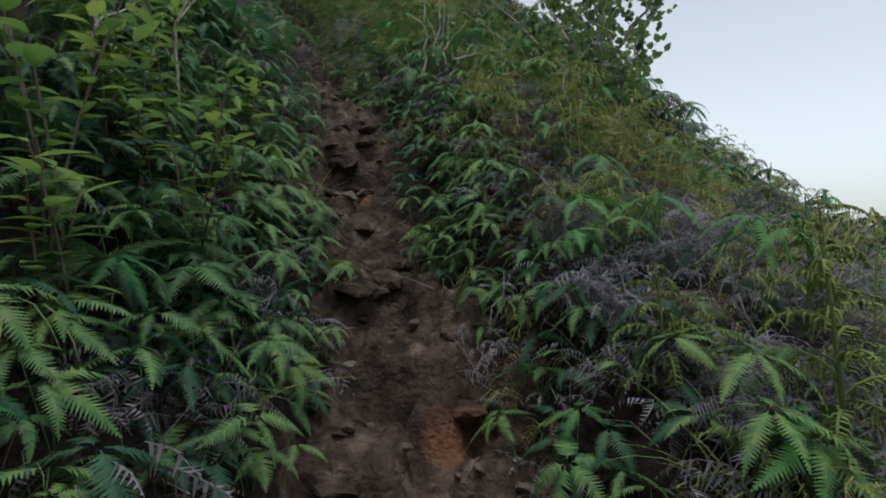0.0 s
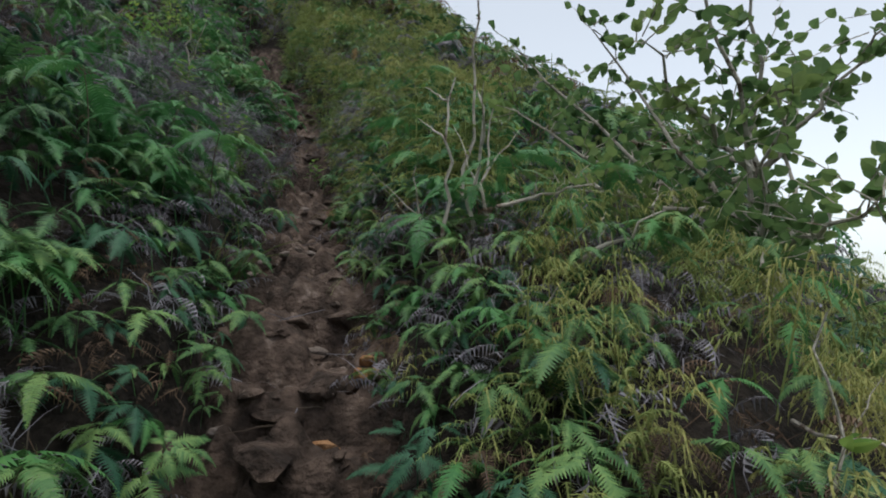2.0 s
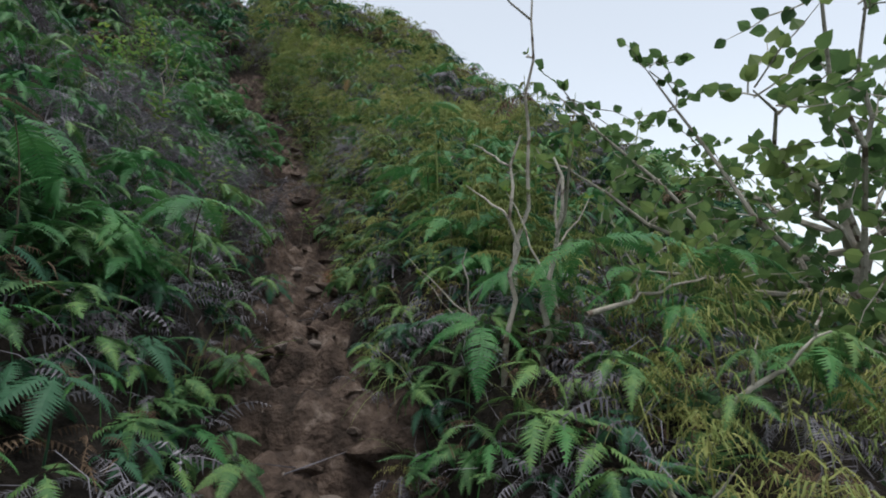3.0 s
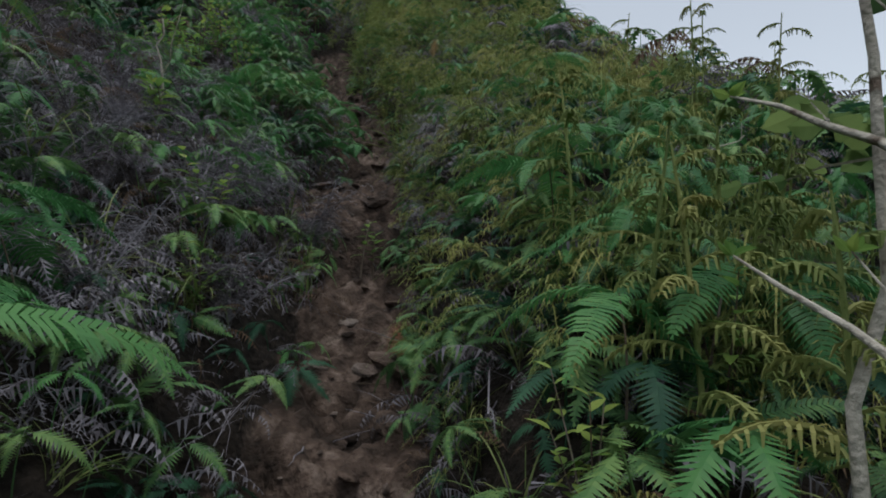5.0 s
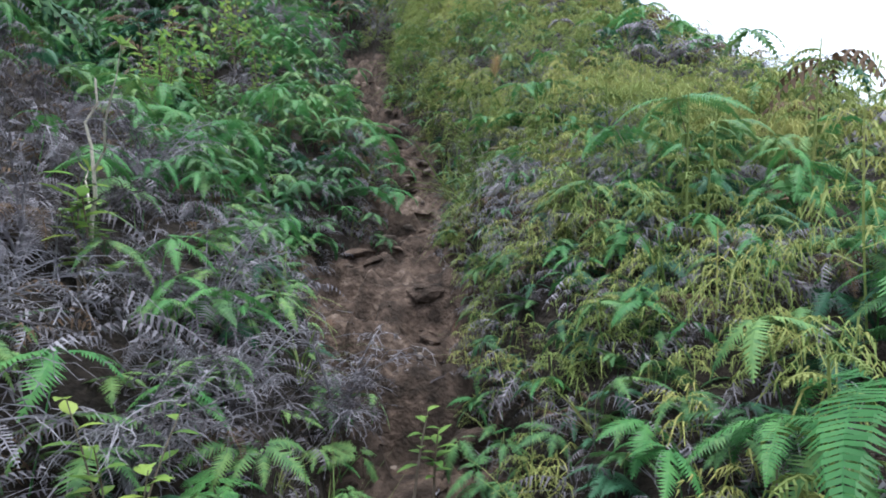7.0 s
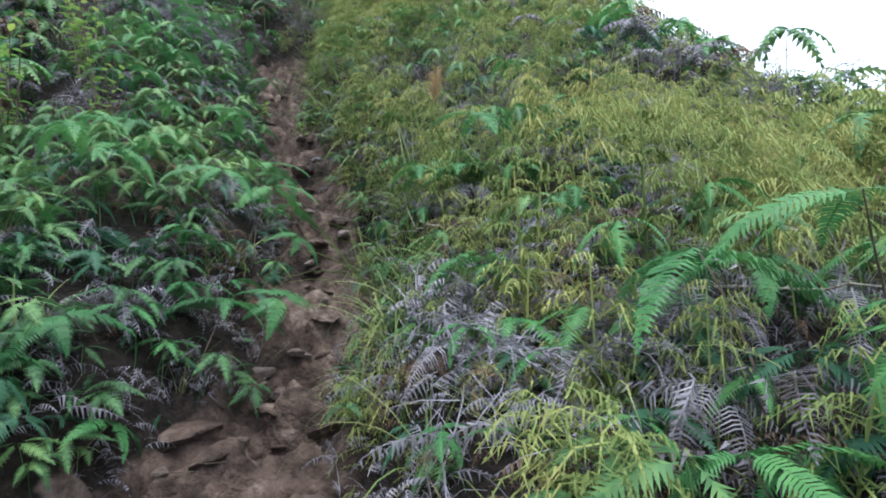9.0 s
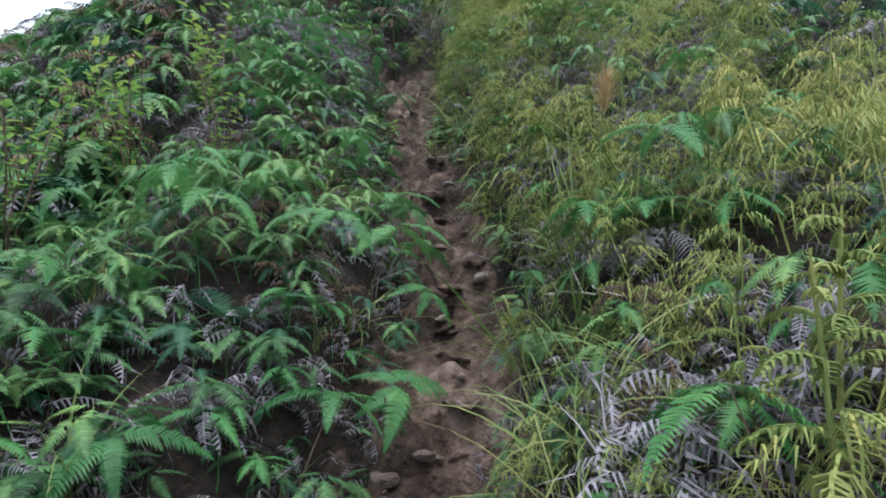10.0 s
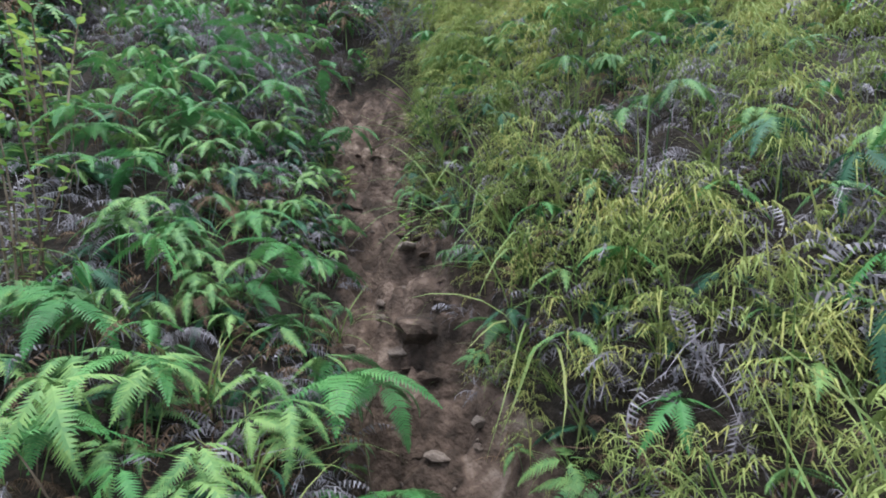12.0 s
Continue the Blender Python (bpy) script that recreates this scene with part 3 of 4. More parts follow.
    tags = {
        "fern": (FERN, "dense green forked ferns covering the hillside", "fern"),
        "bright": (FERN_BRIGHT, "young bright green ferns among the older ones", "fern"),
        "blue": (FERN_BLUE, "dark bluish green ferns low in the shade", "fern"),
        "arching": (FERN, "arching green comb-leaved ferns on the slope", "fern"),
        "moss": (MOSS, "yellow-green drooping club moss on the bank", "club moss"),
        "dead": (DEAD, "grey dead fern fronds and twigs, tangled", "dead fern"),
        "rust": (RUST, "rust-brown withered fern fronds on the slope", "dead fern"),
        "grass": (GRASS, "thin drooping grass along the trail edge", "grass"),
    }
    names = {"fern": "fern_undergrowth", "bright": "young_fern_undergrowth", "blue": "shade_fern_undergrowth", "arching": "arching_fern_undergrowth", "moss": "club_moss_undergrowth", "dead": "dead_fern_litter", "rust": "withered_fern_litter", "grass": "trailside_grass"}
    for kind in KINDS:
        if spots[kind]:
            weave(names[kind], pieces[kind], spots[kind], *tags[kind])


undergrowth()


# ---- single plants beside the trail ----
def thing(name, label, category, group=""):
    return tagged(new(name), label, category, group)


def fern_thing(seed, mat, tall, size, label, group, dead=False):
    stalk, fronds = forked_fern(seed, tall, size, mat, dead)
    root = thing("dead_fern" if dead else "forked_fern", label, "dead fern" if dead else "fern", group)
    part("stalk", stalk, TWIG if not dead else DEAD, root)
    for f in fronds:
        part("frond", f, mat, root)
    return root


def arching_thing(seed, mat, size, n, label, group):
    root = thing("arching_fern", label, "fern", group)
    for f in arching_fern(seed, size, n):
        part("frond", f, mat, root)
    return root


def moss_thing(seed, tall, n, label, group):
    stem, branches = club_moss(seed, tall, n)
    root = thing("club_moss", label, "club moss", group)
    part("stem", stem, MOSS, root)
    for b in branches:
        part("branch", b, MOSS, root)
    return root


def shrub_thing(seed, tall, stems, leaf, label, group, mat=LEAF, count=10, low=0.35):
    root = thing("leafy_shrub", label, "shrub", group)
    for stem, leaves in shrub(seed, tall, stems, leaf, count, low):
        s = part("stem", stem, TWIG, root)
        for f in leaves:
            part("leaf", f, mat, s)
    return root


def plant_out(made, spots):
    """Put the first of each kind at its spot and copies at the others. made: variants; spots: variant and pose."""
    used = set()
    for k, m in spots:
        if k not in used:
            used.add(k)
            made[k].matrix_basis = m
        else:
            copy_thing(made[k], m)
    for k, ob in enumerate(made):
        if k not in used:
            for o in list(ob.children_recursive) + [ob]:
                bpy.data.objects.remove(o)


def single_plants():
    rng = random.Random(5)

    def spots(n, variants, y0, y1, u0, u1, low, high, keep=0.16, lean=16):
        out, tries = [], 0
        while len(out) < n and tries < n * 30:
            tries += 1
            y, u = rng.uniform(y0, y1), rng.uniform(u0, u1)
            x = u + float(trail_x(y))
            if free_spot(x, y, u, keep):
                out.append((rng.randrange(variants), hill_pose(x, y, rng.uniform(0, 360), min(rng.uniform(low, high), max(0.35, room(x, y) / 0.42)), rng.uniform(-lean, lean), rng.uniform(-lean, lean))))
        return out

    green = [fern_thing(400 + k, FERN, 0.2 + 0.04 * k, 0.24, "green forked fern with drooping comb fronds", "ferns beside the trail") for k in range(4)]
    plant_out(green, spots(18, 4, 0.8, 2.2, -1.5, -0.4, 0.55, 0.8) + spots(34, 4, 2.2, 4.6, -1.5, -0.3, 0.65, 1.0) + spots(8, 4, 1.6, 2.8, 0.35, 1.5, 0.5, 0.75) + spots(24, 4, 2.8, 6.5, 0.3, 1.5, 0.75, 1.05) + spots(10, 4, 4.6, 6.9, -1.4, -0.3, 0.8, 1.0) + spots(16, 4, 6.9, 8.2, -1.4, -0.3, 0.8, 1.1))
    young = [fern_thing(420 + k, FERN_BRIGHT, 0.24 + 0.05 * k, 0.25, "bright young fern with a fan of drooping fronds", "young ferns beside the trail") for k in range(4)]
    plant_out(young, spots(48, 4, 7.0, 12.5, -1.6, -0.35, 0.8, 1.15) + spots(20, 4, 4.3, 6.6, 0.4, 1.4, 0.9, 1.2) + spots(10, 4, 2.0, 5.0, -1.3, -0.35, 0.8, 1.1) + spots(6, 4, 7, 10, 0.7, 1.6, 0.8, 1.1))
    arching = [arching_thing(440 + k, FERN_BLUE if k == 1 else FERN, 0.42, 6, "arching fern with long comb-like green fronds", "arching ferns") for k in range(3)]
    plant_out(arching, spots(14, 3, 0.7, 3.2, -1.3, -0.35, 0.7, 1.05) + spots(6, 3, 4.9, 6.4, 0.4, 1.4, 0.8, 1.05) + spots(8, 3, 8.5, 11, -1.4, -0.4, 0.7, 1.0))
    moss = [moss_thing(460 + k, 0.45 + 0.1 * k, 10 + k, "upright yellow-green club moss with drooping tiered branches", "club mosses on the bank") for k in range(4)]
    plant_out(moss, spots(10, 4, 0.9, 3.0, 0.7, 1.9, 0.7, 1.0, lean=6) + spots(16, 4, 2.6, 4.6, 0.6, 2.0, 0.5, 0.8, lean=8) + spots(8, 4, 4.6, 6.4, 0.6, 1.6, 0.8, 1.1, lean=6) + spots(34, 4, 6.6, 11.5, 0.45, 1.9, 0.55, 0.95, lean=8))
    for k, (x, y, tall) in enumerate([(-0.02, 5.15, 0.58), (0.1, 5.4, 0.5), (1.05, 1.8, 0.45), (0.84, 1.36, 0.6), (2.3, 3.3, 0.7), (-1.05, 7.95, 0.5), (-0.72, 8.1, 0.55), (-0.5, 7.0, 0.6), (-0.35, 7.35, 0.45), (-1.03, 8.09, 0.49), (-0.44, 6.99, 0.42), (-0.11, 5.08, 0.63), (-0.19, 4.9, 0.56), (0.77, 1.24, 0.57), (0.52, 1.54, 0.35), (0.31, 7.0, 0.85), (0.62, 6.85, 0.8), (-0.02, 7.3, 0.75), (1.0, 6.7, 0.9), (0.45, 7.5, 0.8), (0.8, 7.3, 0.7)]):
        tower = moss_thing(470 + k, tall, 13, "tall upright club moss with furred yellow-green stem", "club mosses on the bank")
        tower.matrix_basis = hill_pose(x, y, 40 * k)
    for k in range(52):
        y, side = 1.6 + 0.21 * k, (-1, 1)[k % 2]
        u = side * (float(half_width(y)) + rng.uniform(0.02, 0.13))
        x = u + float(trail_x(y))
        big = min(rng.uniform(0.6, 0.95), max(0.4, room(x, y) / 0.36))
        copy_thing((young if y > 7.2 and side < 0 else green)[rng.randrange(4)], hill_pose(x, y, rng.uniform(0, 360), big, rng.uniform(-10, 10), -side * rng.uniform(8, 32)))
    for k, (x, y, big) in enumerate([(-0.28, 5.18, 1.0), (-0.18, 5.65, 1.0), (-0.6, 7.55, 1.1), (-0.35, 7.6, 1.1), (-0.15, 7.2, 1.0), (-2.6, 8.95, 1.0), (-2.52, 9.25, 1.0), (-2.62, 9.75, 1.15), (-2.9, 10.2, 1.2), (-1.55, 5.95, 0.7)]):
        copy_thing(young[k % 4], hill_pose(x, y, 70 * k, big, 0, 8))
    for k, (x, y, big) in enumerate([(-0.62, 7.0, 1.0), (-0.45, 5.35, 0.8), (-2.62, 7.9, 0.9), (-2.5, 7.6, 0.8), (-2.72, 8.6, 0.9)]):
        copy_thing(arching[k % 3], hill_pose(x, y, 50 * k, big))
    for k, (x, y) in enumerate([(-3.0, 10.95), (-2.82, 10.9), (-3.6, 11.45), (-1.28, 6.5)]):
        herb = shrub_thing(560 + k, 0.3, 2, 0.055, "small upright herb growing on the trail", "herbs on the trail")
        herb.matrix_basis = hill_pose(x, y, 80 * k)
    bushes = [shrub_thing(580 + k, 0.8, 6, 0.06, "twiggy bush with small green leaves", "small-leaved bushes", LEAF, 15, 0.12) for k in range(2)]
    plant_out(bushes, [(k % 2, hill_pose(x, y, 70 * k, big)) for k, (x, y, big) in enumerate([(-3.9, 8.5, 1.0), (-4.2, 8.75, 1.15), (-4.5, 9.0, 1.2), (-4.1, 9.3, 1.1), (-3.8, 9.7, 1.0), (-4.7, 9.5, 1.2), (-3.6, 8.1, 0.9), (-4.4, 10.2, 1.1), (-1.75, 12.6, 0.7), (2.6, 3.6, 0.8)])])
    withered = [fern_thing(480 + k, RUST if k == 2 else DEAD, 0.18, 0.25, "dry withered fern with curled hanging fronds", "withered ferns", True) for k in range(3)]
    plant_out(withered, spots(26, 3, 4.6, 7.0, -1.5, -0.35, 0.8, 1.2) + spots(16, 3, 1.0, 4.2, 0.4, 1.6, 0.8, 1.2) + spots(28, 3, 6.5, 9.0, 0.4, 1.6, 0.8, 1.2) + spots(22, 3, 7.5, 11, -1.4, -0.35, 0.7, 1.1))
    for k, (x, y) in enumerate([(-0.78, 7.5), (-0.62, 7.72), (-0.5, 7.48), (-0.32, 7.8), (-0.85, 7.85), (-0.2, 7.55)]):
        copy_thing(withered[k % 2], hill_pose(x, y, 75 * k, 1.15, 0, 12))
    shrubs = [shrub_thing(500 + k, 0.62 + 0.1 * k, 4, 0.09, "leafy shrub with pointed light green leaves", "shrubs among the ferns", LEAF, 10, 0.3) for k in range(3)]
    # The last four spots are unseen, added by the start to shade it.
    plant_out(shrubs, [(0, hill_pose(-0.82, 1.25, 10)), (1, hill_pose(-1.0, 1.55, 80)), (2, hill_pose(-0.72, 1.7, 200, 0.8)), (0, hill_pose(-1.15, 1.95, 300, 1.1)), (1, hill_pose(-0.8, 2.25, 45, 0.9)), (2, hill_pose(-1.35, 2.4, 120, 1.1)), (0, hill_pose(-1.0, 2.9, 250, 0.8)), (1, hill_pose(-1.62, 5.75, 140, 0.55)), (2, hill_pose(-1.45, 5.45, 30, 0.5)), (0, hill_pose(-2.12, 6.14, 60, 0.8)), (2, hill_pose(-0.38, 4.75, 10, 0.5)), (1, hill_pose(-0.15, 4.95, 190, 0.45)), (1, hill_pose(1.85, 4.2, 20, 0.9))] + [(k % 3, hill_pose(x, y, 65 * k, big)) for k, (x, y, big) in enumerate([(-1.3, 1.5, 1.1), (-1.55, 1.9, 1.2), (-1.05, 2.2, 1.05), (-1.75, 2.3, 1.2), (-1.25, 2.75, 1.0), (-1.6, 2.8, 1.15), (-0.95, 1.9, 0.9), (-1.9, 1.8, 1.2), (-2.1, 2.6, 1.2), (-1.5, 3.3, 0.9), (-2.3, 2.2, 1.2), (-1.0, 0.3, 1.2), (-0.9, -0.5, 1.3), (0.9, -0.4, 1.3), (1.1, 0.3, 1.1)])])


single_plants()


def grasses():
    rng = random.Random(9)
    made = []
    for k in range(3):
        root = thing("grass_tuft", "tuft of long green grass bending over the trail", "grass", "grass tufts")
        for j in range(16):
            part("blade", grass_tuft(520 + 40 * k + j, 0.55, 1), GRASS, root)
        made.append(root)
    spots = []
    for y in np.arange(7.8, 11.6, 0.16):
        x = float(trail_x(y)) + float(half_width(y)) + rng.uniform(0.12, 0.3)
        spots.append((rng.randrange(3), hill_pose(x, float(y), rng.uniform(0, 360), rng.uniform(0.85, 1.3), 0, rng.uniform(-38, -8))))
    plant_out(made, spots)
    straws = [thing("grass_stalks", "long straight pale green stalks leaning over the bank", "grass", "stalks on the bank") for k in range(2)]
    for k, root in enumerate(straws):
        for j in range(9):
            part("blade", grass_tuft(760 + 20 * k + j, 0.7, 1, True), GRASS, root)
    plant_out(straws, [(k % 2, hill_pose(x, y, 50 * k, big, 0, lean)) for k, (x, y, big, lean) in enumerate([(-1.55, 9.0, 1.0, -8), (-1.4, 9.3, 1.0, -35), (-1.75, 9.5, 0.9, -40), (-1.2, 9.0, 0.9, -15), (-1.6, 9.9, 1.0, -45), (-1.9, 10.2, 0.9, -35), (-1.0, 9.4, 0.9, -30), (-2.2, 10.6, 0.9, -40)])])
    root = thing("upright_grass", "stiff upright pale green grass tuft beside the trail", "grass")
    for j in range(14):
        part("blade", grass_tuft(700 + j, 0.42, 1, True), GRASS, root)
    root.matrix_basis = hill_pose(-1.43, 6.15, 0)
    root = thing("plume_grass", "tall grass with a pale feathery seed plume", "grass")
    stem = Shape()
    line = arc(0.67, 90, 82, 6, rng, 0.1)
    stem.tube(line, [0.004, 0.0038, 0.0035, 0.003, 0.0028, 0.0024, 0.002], 4)
    part("stem", stem, GRASS, root)
    plume = Shape()
    for k in range(230):
        t = rng.uniform(0, 1)
        p = line[-1] + Vector((0.02 * t, 0, 0.13 * t - 0.05))
        a = rng.uniform(0, 2 * math.pi)
        d = Vector((math.cos(a) * 0.75, math.sin(a) * 0.75, 1)).normalized()
        long = rng.uniform(0.06, 0.12) * (1.1 - 0.5 * t)
        plume.strip([p, p + d * long * 0.6, p + d * long + Vector((0, 0, -0.01))], [0.0011, 0.001, 0], Vector((-math.sin(a), math.cos(a), 0)))
    part("plume", plume, PLUME, root)
    root.matrix_basis = hill_pose(-1.5, 8.85, 40)


grasses()


# ---- dead grey bushes ----
def dead_bush(seed, x, y, size, label):
    rng = random.Random(seed)
    root = thing("dead_bush", label, "dead bush", "dead grey bushes")
    for k in range(9):
        s = Shape()
        a = rng.uniform(0, 360)
        line = arc(size * rng.uniform(0.7, 1.1), rng.uniform(55, 85), rng.uniform(-20, 50), 7, rng, 0.2)
        s.tube(line, [0.004, 0.0036, 0.0032, 0.0028, 0.0024, 0.002, 0.0015, 0.0008], 4)
        for j in range(26):
            i = rng.randrange(1, 7)
            p = line[i].lerp(line[i + 1], rng.random())
            t = Shape()
            long = size * rng.uniform(0.15, 0.4)
            twig = arc(long, rng.uniform(-20, 60), rng.uniform(-90, 0), 4, rng, 0.35)
            t.tube(twig, [0.0014, 0.0013, 0.0011, 0.0009, 0.0005], 3)
            for n in range(7):
                q = twig[1 + n % 4]
                d = Vector((rng.uniform(-1, 1), rng.uniform(-1, 1), rng.uniform(-1, 0.4))).normalized()
                t.strip([q, q + d * rng.uniform(0.012, 0.03)], [0.0015, 0], d.orthogonal().normalized())
            s.add(t, Matrix.Translation(p) @ pose(0, 0, 0, 0, 0, rng.uniform(0, 360)))
        part("branch", turned(s, a), DEAD, root)
    root.matrix_basis = hill_pose(x, y, rng.uniform(0, 360))
    return root


dead_bush(811, 0.4, 10.1, 0.6, "dark grey leafless bush on the ridge")
dead_bush(812, 0.9, 10.4, 0.5, "dark grey leafless bush with fine twigs on the ridge")
dead_bush(801, -0.95, 7.72, 0.42, "dense dead bush of fine grey twigs")
dead_bush(802, -3.85, 12.9, 0.8, "grey leafless bush at the head of the trail")
dead_bush(803, -3.5, 12.7, 0.65, "grey leafless bush with drooping twigs")
dead_bush(804, -1.75, 5.9, 0.42, "heap of grey dry twigs beside the trail")
for k, (x, y, size) in enumerate([(-1.6, 5.2, 0.4), (-1.45, 5.6, 0.32), (-2.1, 5.7, 0.45), (-2.0, 6.5, 0.45), (-2.3, 6.1, 0.5), (-1.75, 6.25, 0.36), (-2.5, 6.8, 0.5), (-1.9, 4.9, 0.45)]):
    dead_bush(820 + k, x, y, size, "lavender-grey dry twigs heaped over withered ferns")
dead_bush(805, -1.95, 5.35, 0.45, "heap of grey dry twigs among withered ferns")
dead_bush(806, -1.6, 6.6, 0.4, "grey dry bush leaning over withered fronds")
dead_bush(807, 0.75, 2.55, 0.38, "grey dry bush among club moss")
dead_bush(808, 1.15, 1.9, 0.42, "grey dry twigs heaped on the bank")
for k, (x, y, size) in enumerate([(0.5, 1.75, 0.3), (0.75, 2.05, 0.34), (0.4, 2.2, 0.26), (1.0, 2.3, 0.36), (0.62, 1.5, 0.3), (0.95, 1.55, 0.32), (1.35, 2.0, 0.38), (0.3, 2.6, 0.24)]):
    dead_bush(840 + k, x, y, size, "dark grey dry twigs matted on the bank")
dead_bush(809, -1.3, 9.9, 0.4, "grey dry twigs showing through club moss")
dead_bush(810, -0.6, 8.6, 0.4, "grey dry twigs on the upper bank")


# ---- saplings, dead branches and the tree ----
def crooked(rng, a, b, n, sway):
    a, b = Vector(a), Vector(b)
    return [a.lerp(b, k / n) + (Vector((rng.uniform(-sway, sway), rng.uniform(-sway, sway), rng.uniform(-sway, sway) * 0.4)) if 0 < k < n else Vector()) for k in range(n + 1)]


def bare_sapling(x, y, tall, lean, seed, label, thick=0.011, forks=3, leaf=1.0, first=3):
    rng = random.Random(seed)
    root = thing("sapling", label, "sapling", "pale saplings")
    root.location = (x, y, on_ground(x, y, 0.03))
    top = Vector((lean[0], lean[1], tall))
    line = crooked(rng, (0, 0, 0), top, 9, 0.03)
    s = Shape()
    s.tube(line, [thick * (1 - 0.07 * k) for k in range(10)], 7)
    part("trunk", s, BARK, root, shade=True)
    for k in range(forks):
        p = line[min(8, first + 2 * k)]
        a = rng.uniform(0, 2 * math.pi)
        end = p + Vector((math.cos(a) * 0.2, math.sin(a) * 0.2, rng.uniform(0.12, 0.35)))
        b = Shape()
        b.tube(crooked(rng, p, end, 5, 0.012), [thick * 0.5, thick * 0.45, thick * 0.4, thick * 0.32, thick * 0.25, 0.001], 5)
        limb = part("branch", b, BARK, root, shade=True)
        for j in range(4):
            d = Vector((rng.uniform(-1, 1), rng.uniform(-1, 1), rng.uniform(0.1, 0.8))).normalized()
            f = Shape()
            f.leaf(end, d, d.orthogonal().normalized(), leaf * rng.uniform(0.035, 0.055), leaf * rng.uniform(0.018, 0.028), 0.3, 0.3)
            part("leaf", f, LEAF, limb)
    return root


bare_sapling(-0.07, 4.64, 1.3, (0.06, 0.05), 601, "pale bare sapling stem with few yellow-green leaves", 0.01, 2, 0.5, 7)
bare_sapling(-0.16, 4.27, 0.78, (0.05, 0.02), 602, "pale forked sapling stem standing in the ferns", 0.01, 2, 0.4, 6)
bare_sapling(-0.04, 4.25, 0.66, (0.02, -0.02), 603, "pale grey sapling stem with small leaves", 0.011, 1, 0.4, 6)
bare_sapling(-0.22, 4.33, 0.45, (-0.05, 0.02), 604, "thin pale sapling stem among fern fronds", 0.006, 2, 0.5)
bare_sapling(0.0, 4.4, 0.6, (0.05, 0.05), 609, "pale mottled sapling stem in dark undergrowth", 0.009, 2, 0.5)
bare_sapling(-1.3, 2.25, 1.1, (-0.03, 0.03), 605, "grey sapling stem rising from green undergrowth", 0.011)
bare_sapling(-1.12, 2.5, 0.9, (0.05, 0.0), 606, "slender grey sapling with a leafy top", 0.008)
bare_sapling(0.62, 3.1, 0.55, (0.0, 0.02), 607, "thin dry upright stem among club moss", 0.005, 1)
bare_sapling(-2.2, 6.2, 0.6, (0.02, 0.0), 608, "short pale sapling with a leafy top", 0.008, 2)


def dead_branch(a, b, seed, thick=0.009, label="bare pale dead branch lying over the ferns"):
    rng = random.Random(seed)
    root = thing("dead_branch", label, "branch", "dead branches")
    line = crooked(rng, (0, 0, 0), Vector(b) - Vector(a), 7, 0.035)
    root.location = a
    s = Shape()
    s.tube(line, [thick * (1 - 0.1 * k) for k in range(8)], 6)
    part("limb", s, BARK, root, shade=True)
    for k in range(3):
        p = line[2 + 2 * k]
        t = Shape()
        t.tube(crooked(rng, p, p + Vector((rng.uniform(-0.1, 0.1), rng.uniform(-0.06, 0.06), rng.uniform(0.03, 0.16))), 4, 0.012), [thick * 0.45, thick * 0.4, thick * 0.3, thick * 0.2, 0.001], 4)
        part("twig", t, BARK, root)
    return root


def over(x, y, rise):
    return (x, y, on_ground(x, y) + rise)


dead_branch(over(0.05, 4.15, 0.22), over(0.45, 4.3, 0.3), 621, 0.009)
dead_branch(over(0.1, 3.75, 0.12), over(0.28, 3.55, 0.03), 622, 0.01)
dead_branch(over(0.3, 3.95, 0.12), over(0.62, 4.0, 0.3), 623, 0.009)
dead_branch(over(0.75, 3.5, 0.05), over(1.0, 3.2, 0.28), 624, 0.006)
dead_branch(over(-0.12, 5.9, 0.2), over(0.25, 6.1, 0.34), 626, 0.006)
dead_branch(over(-0.7, 8.0, 0.1), over(-0.3, 7.75, 0.2), 627, 0.005)
dead_branch(over(-1.7, 9.0, 0.25), over(-1.4, 8.6, 0.2), 628, 0.005)


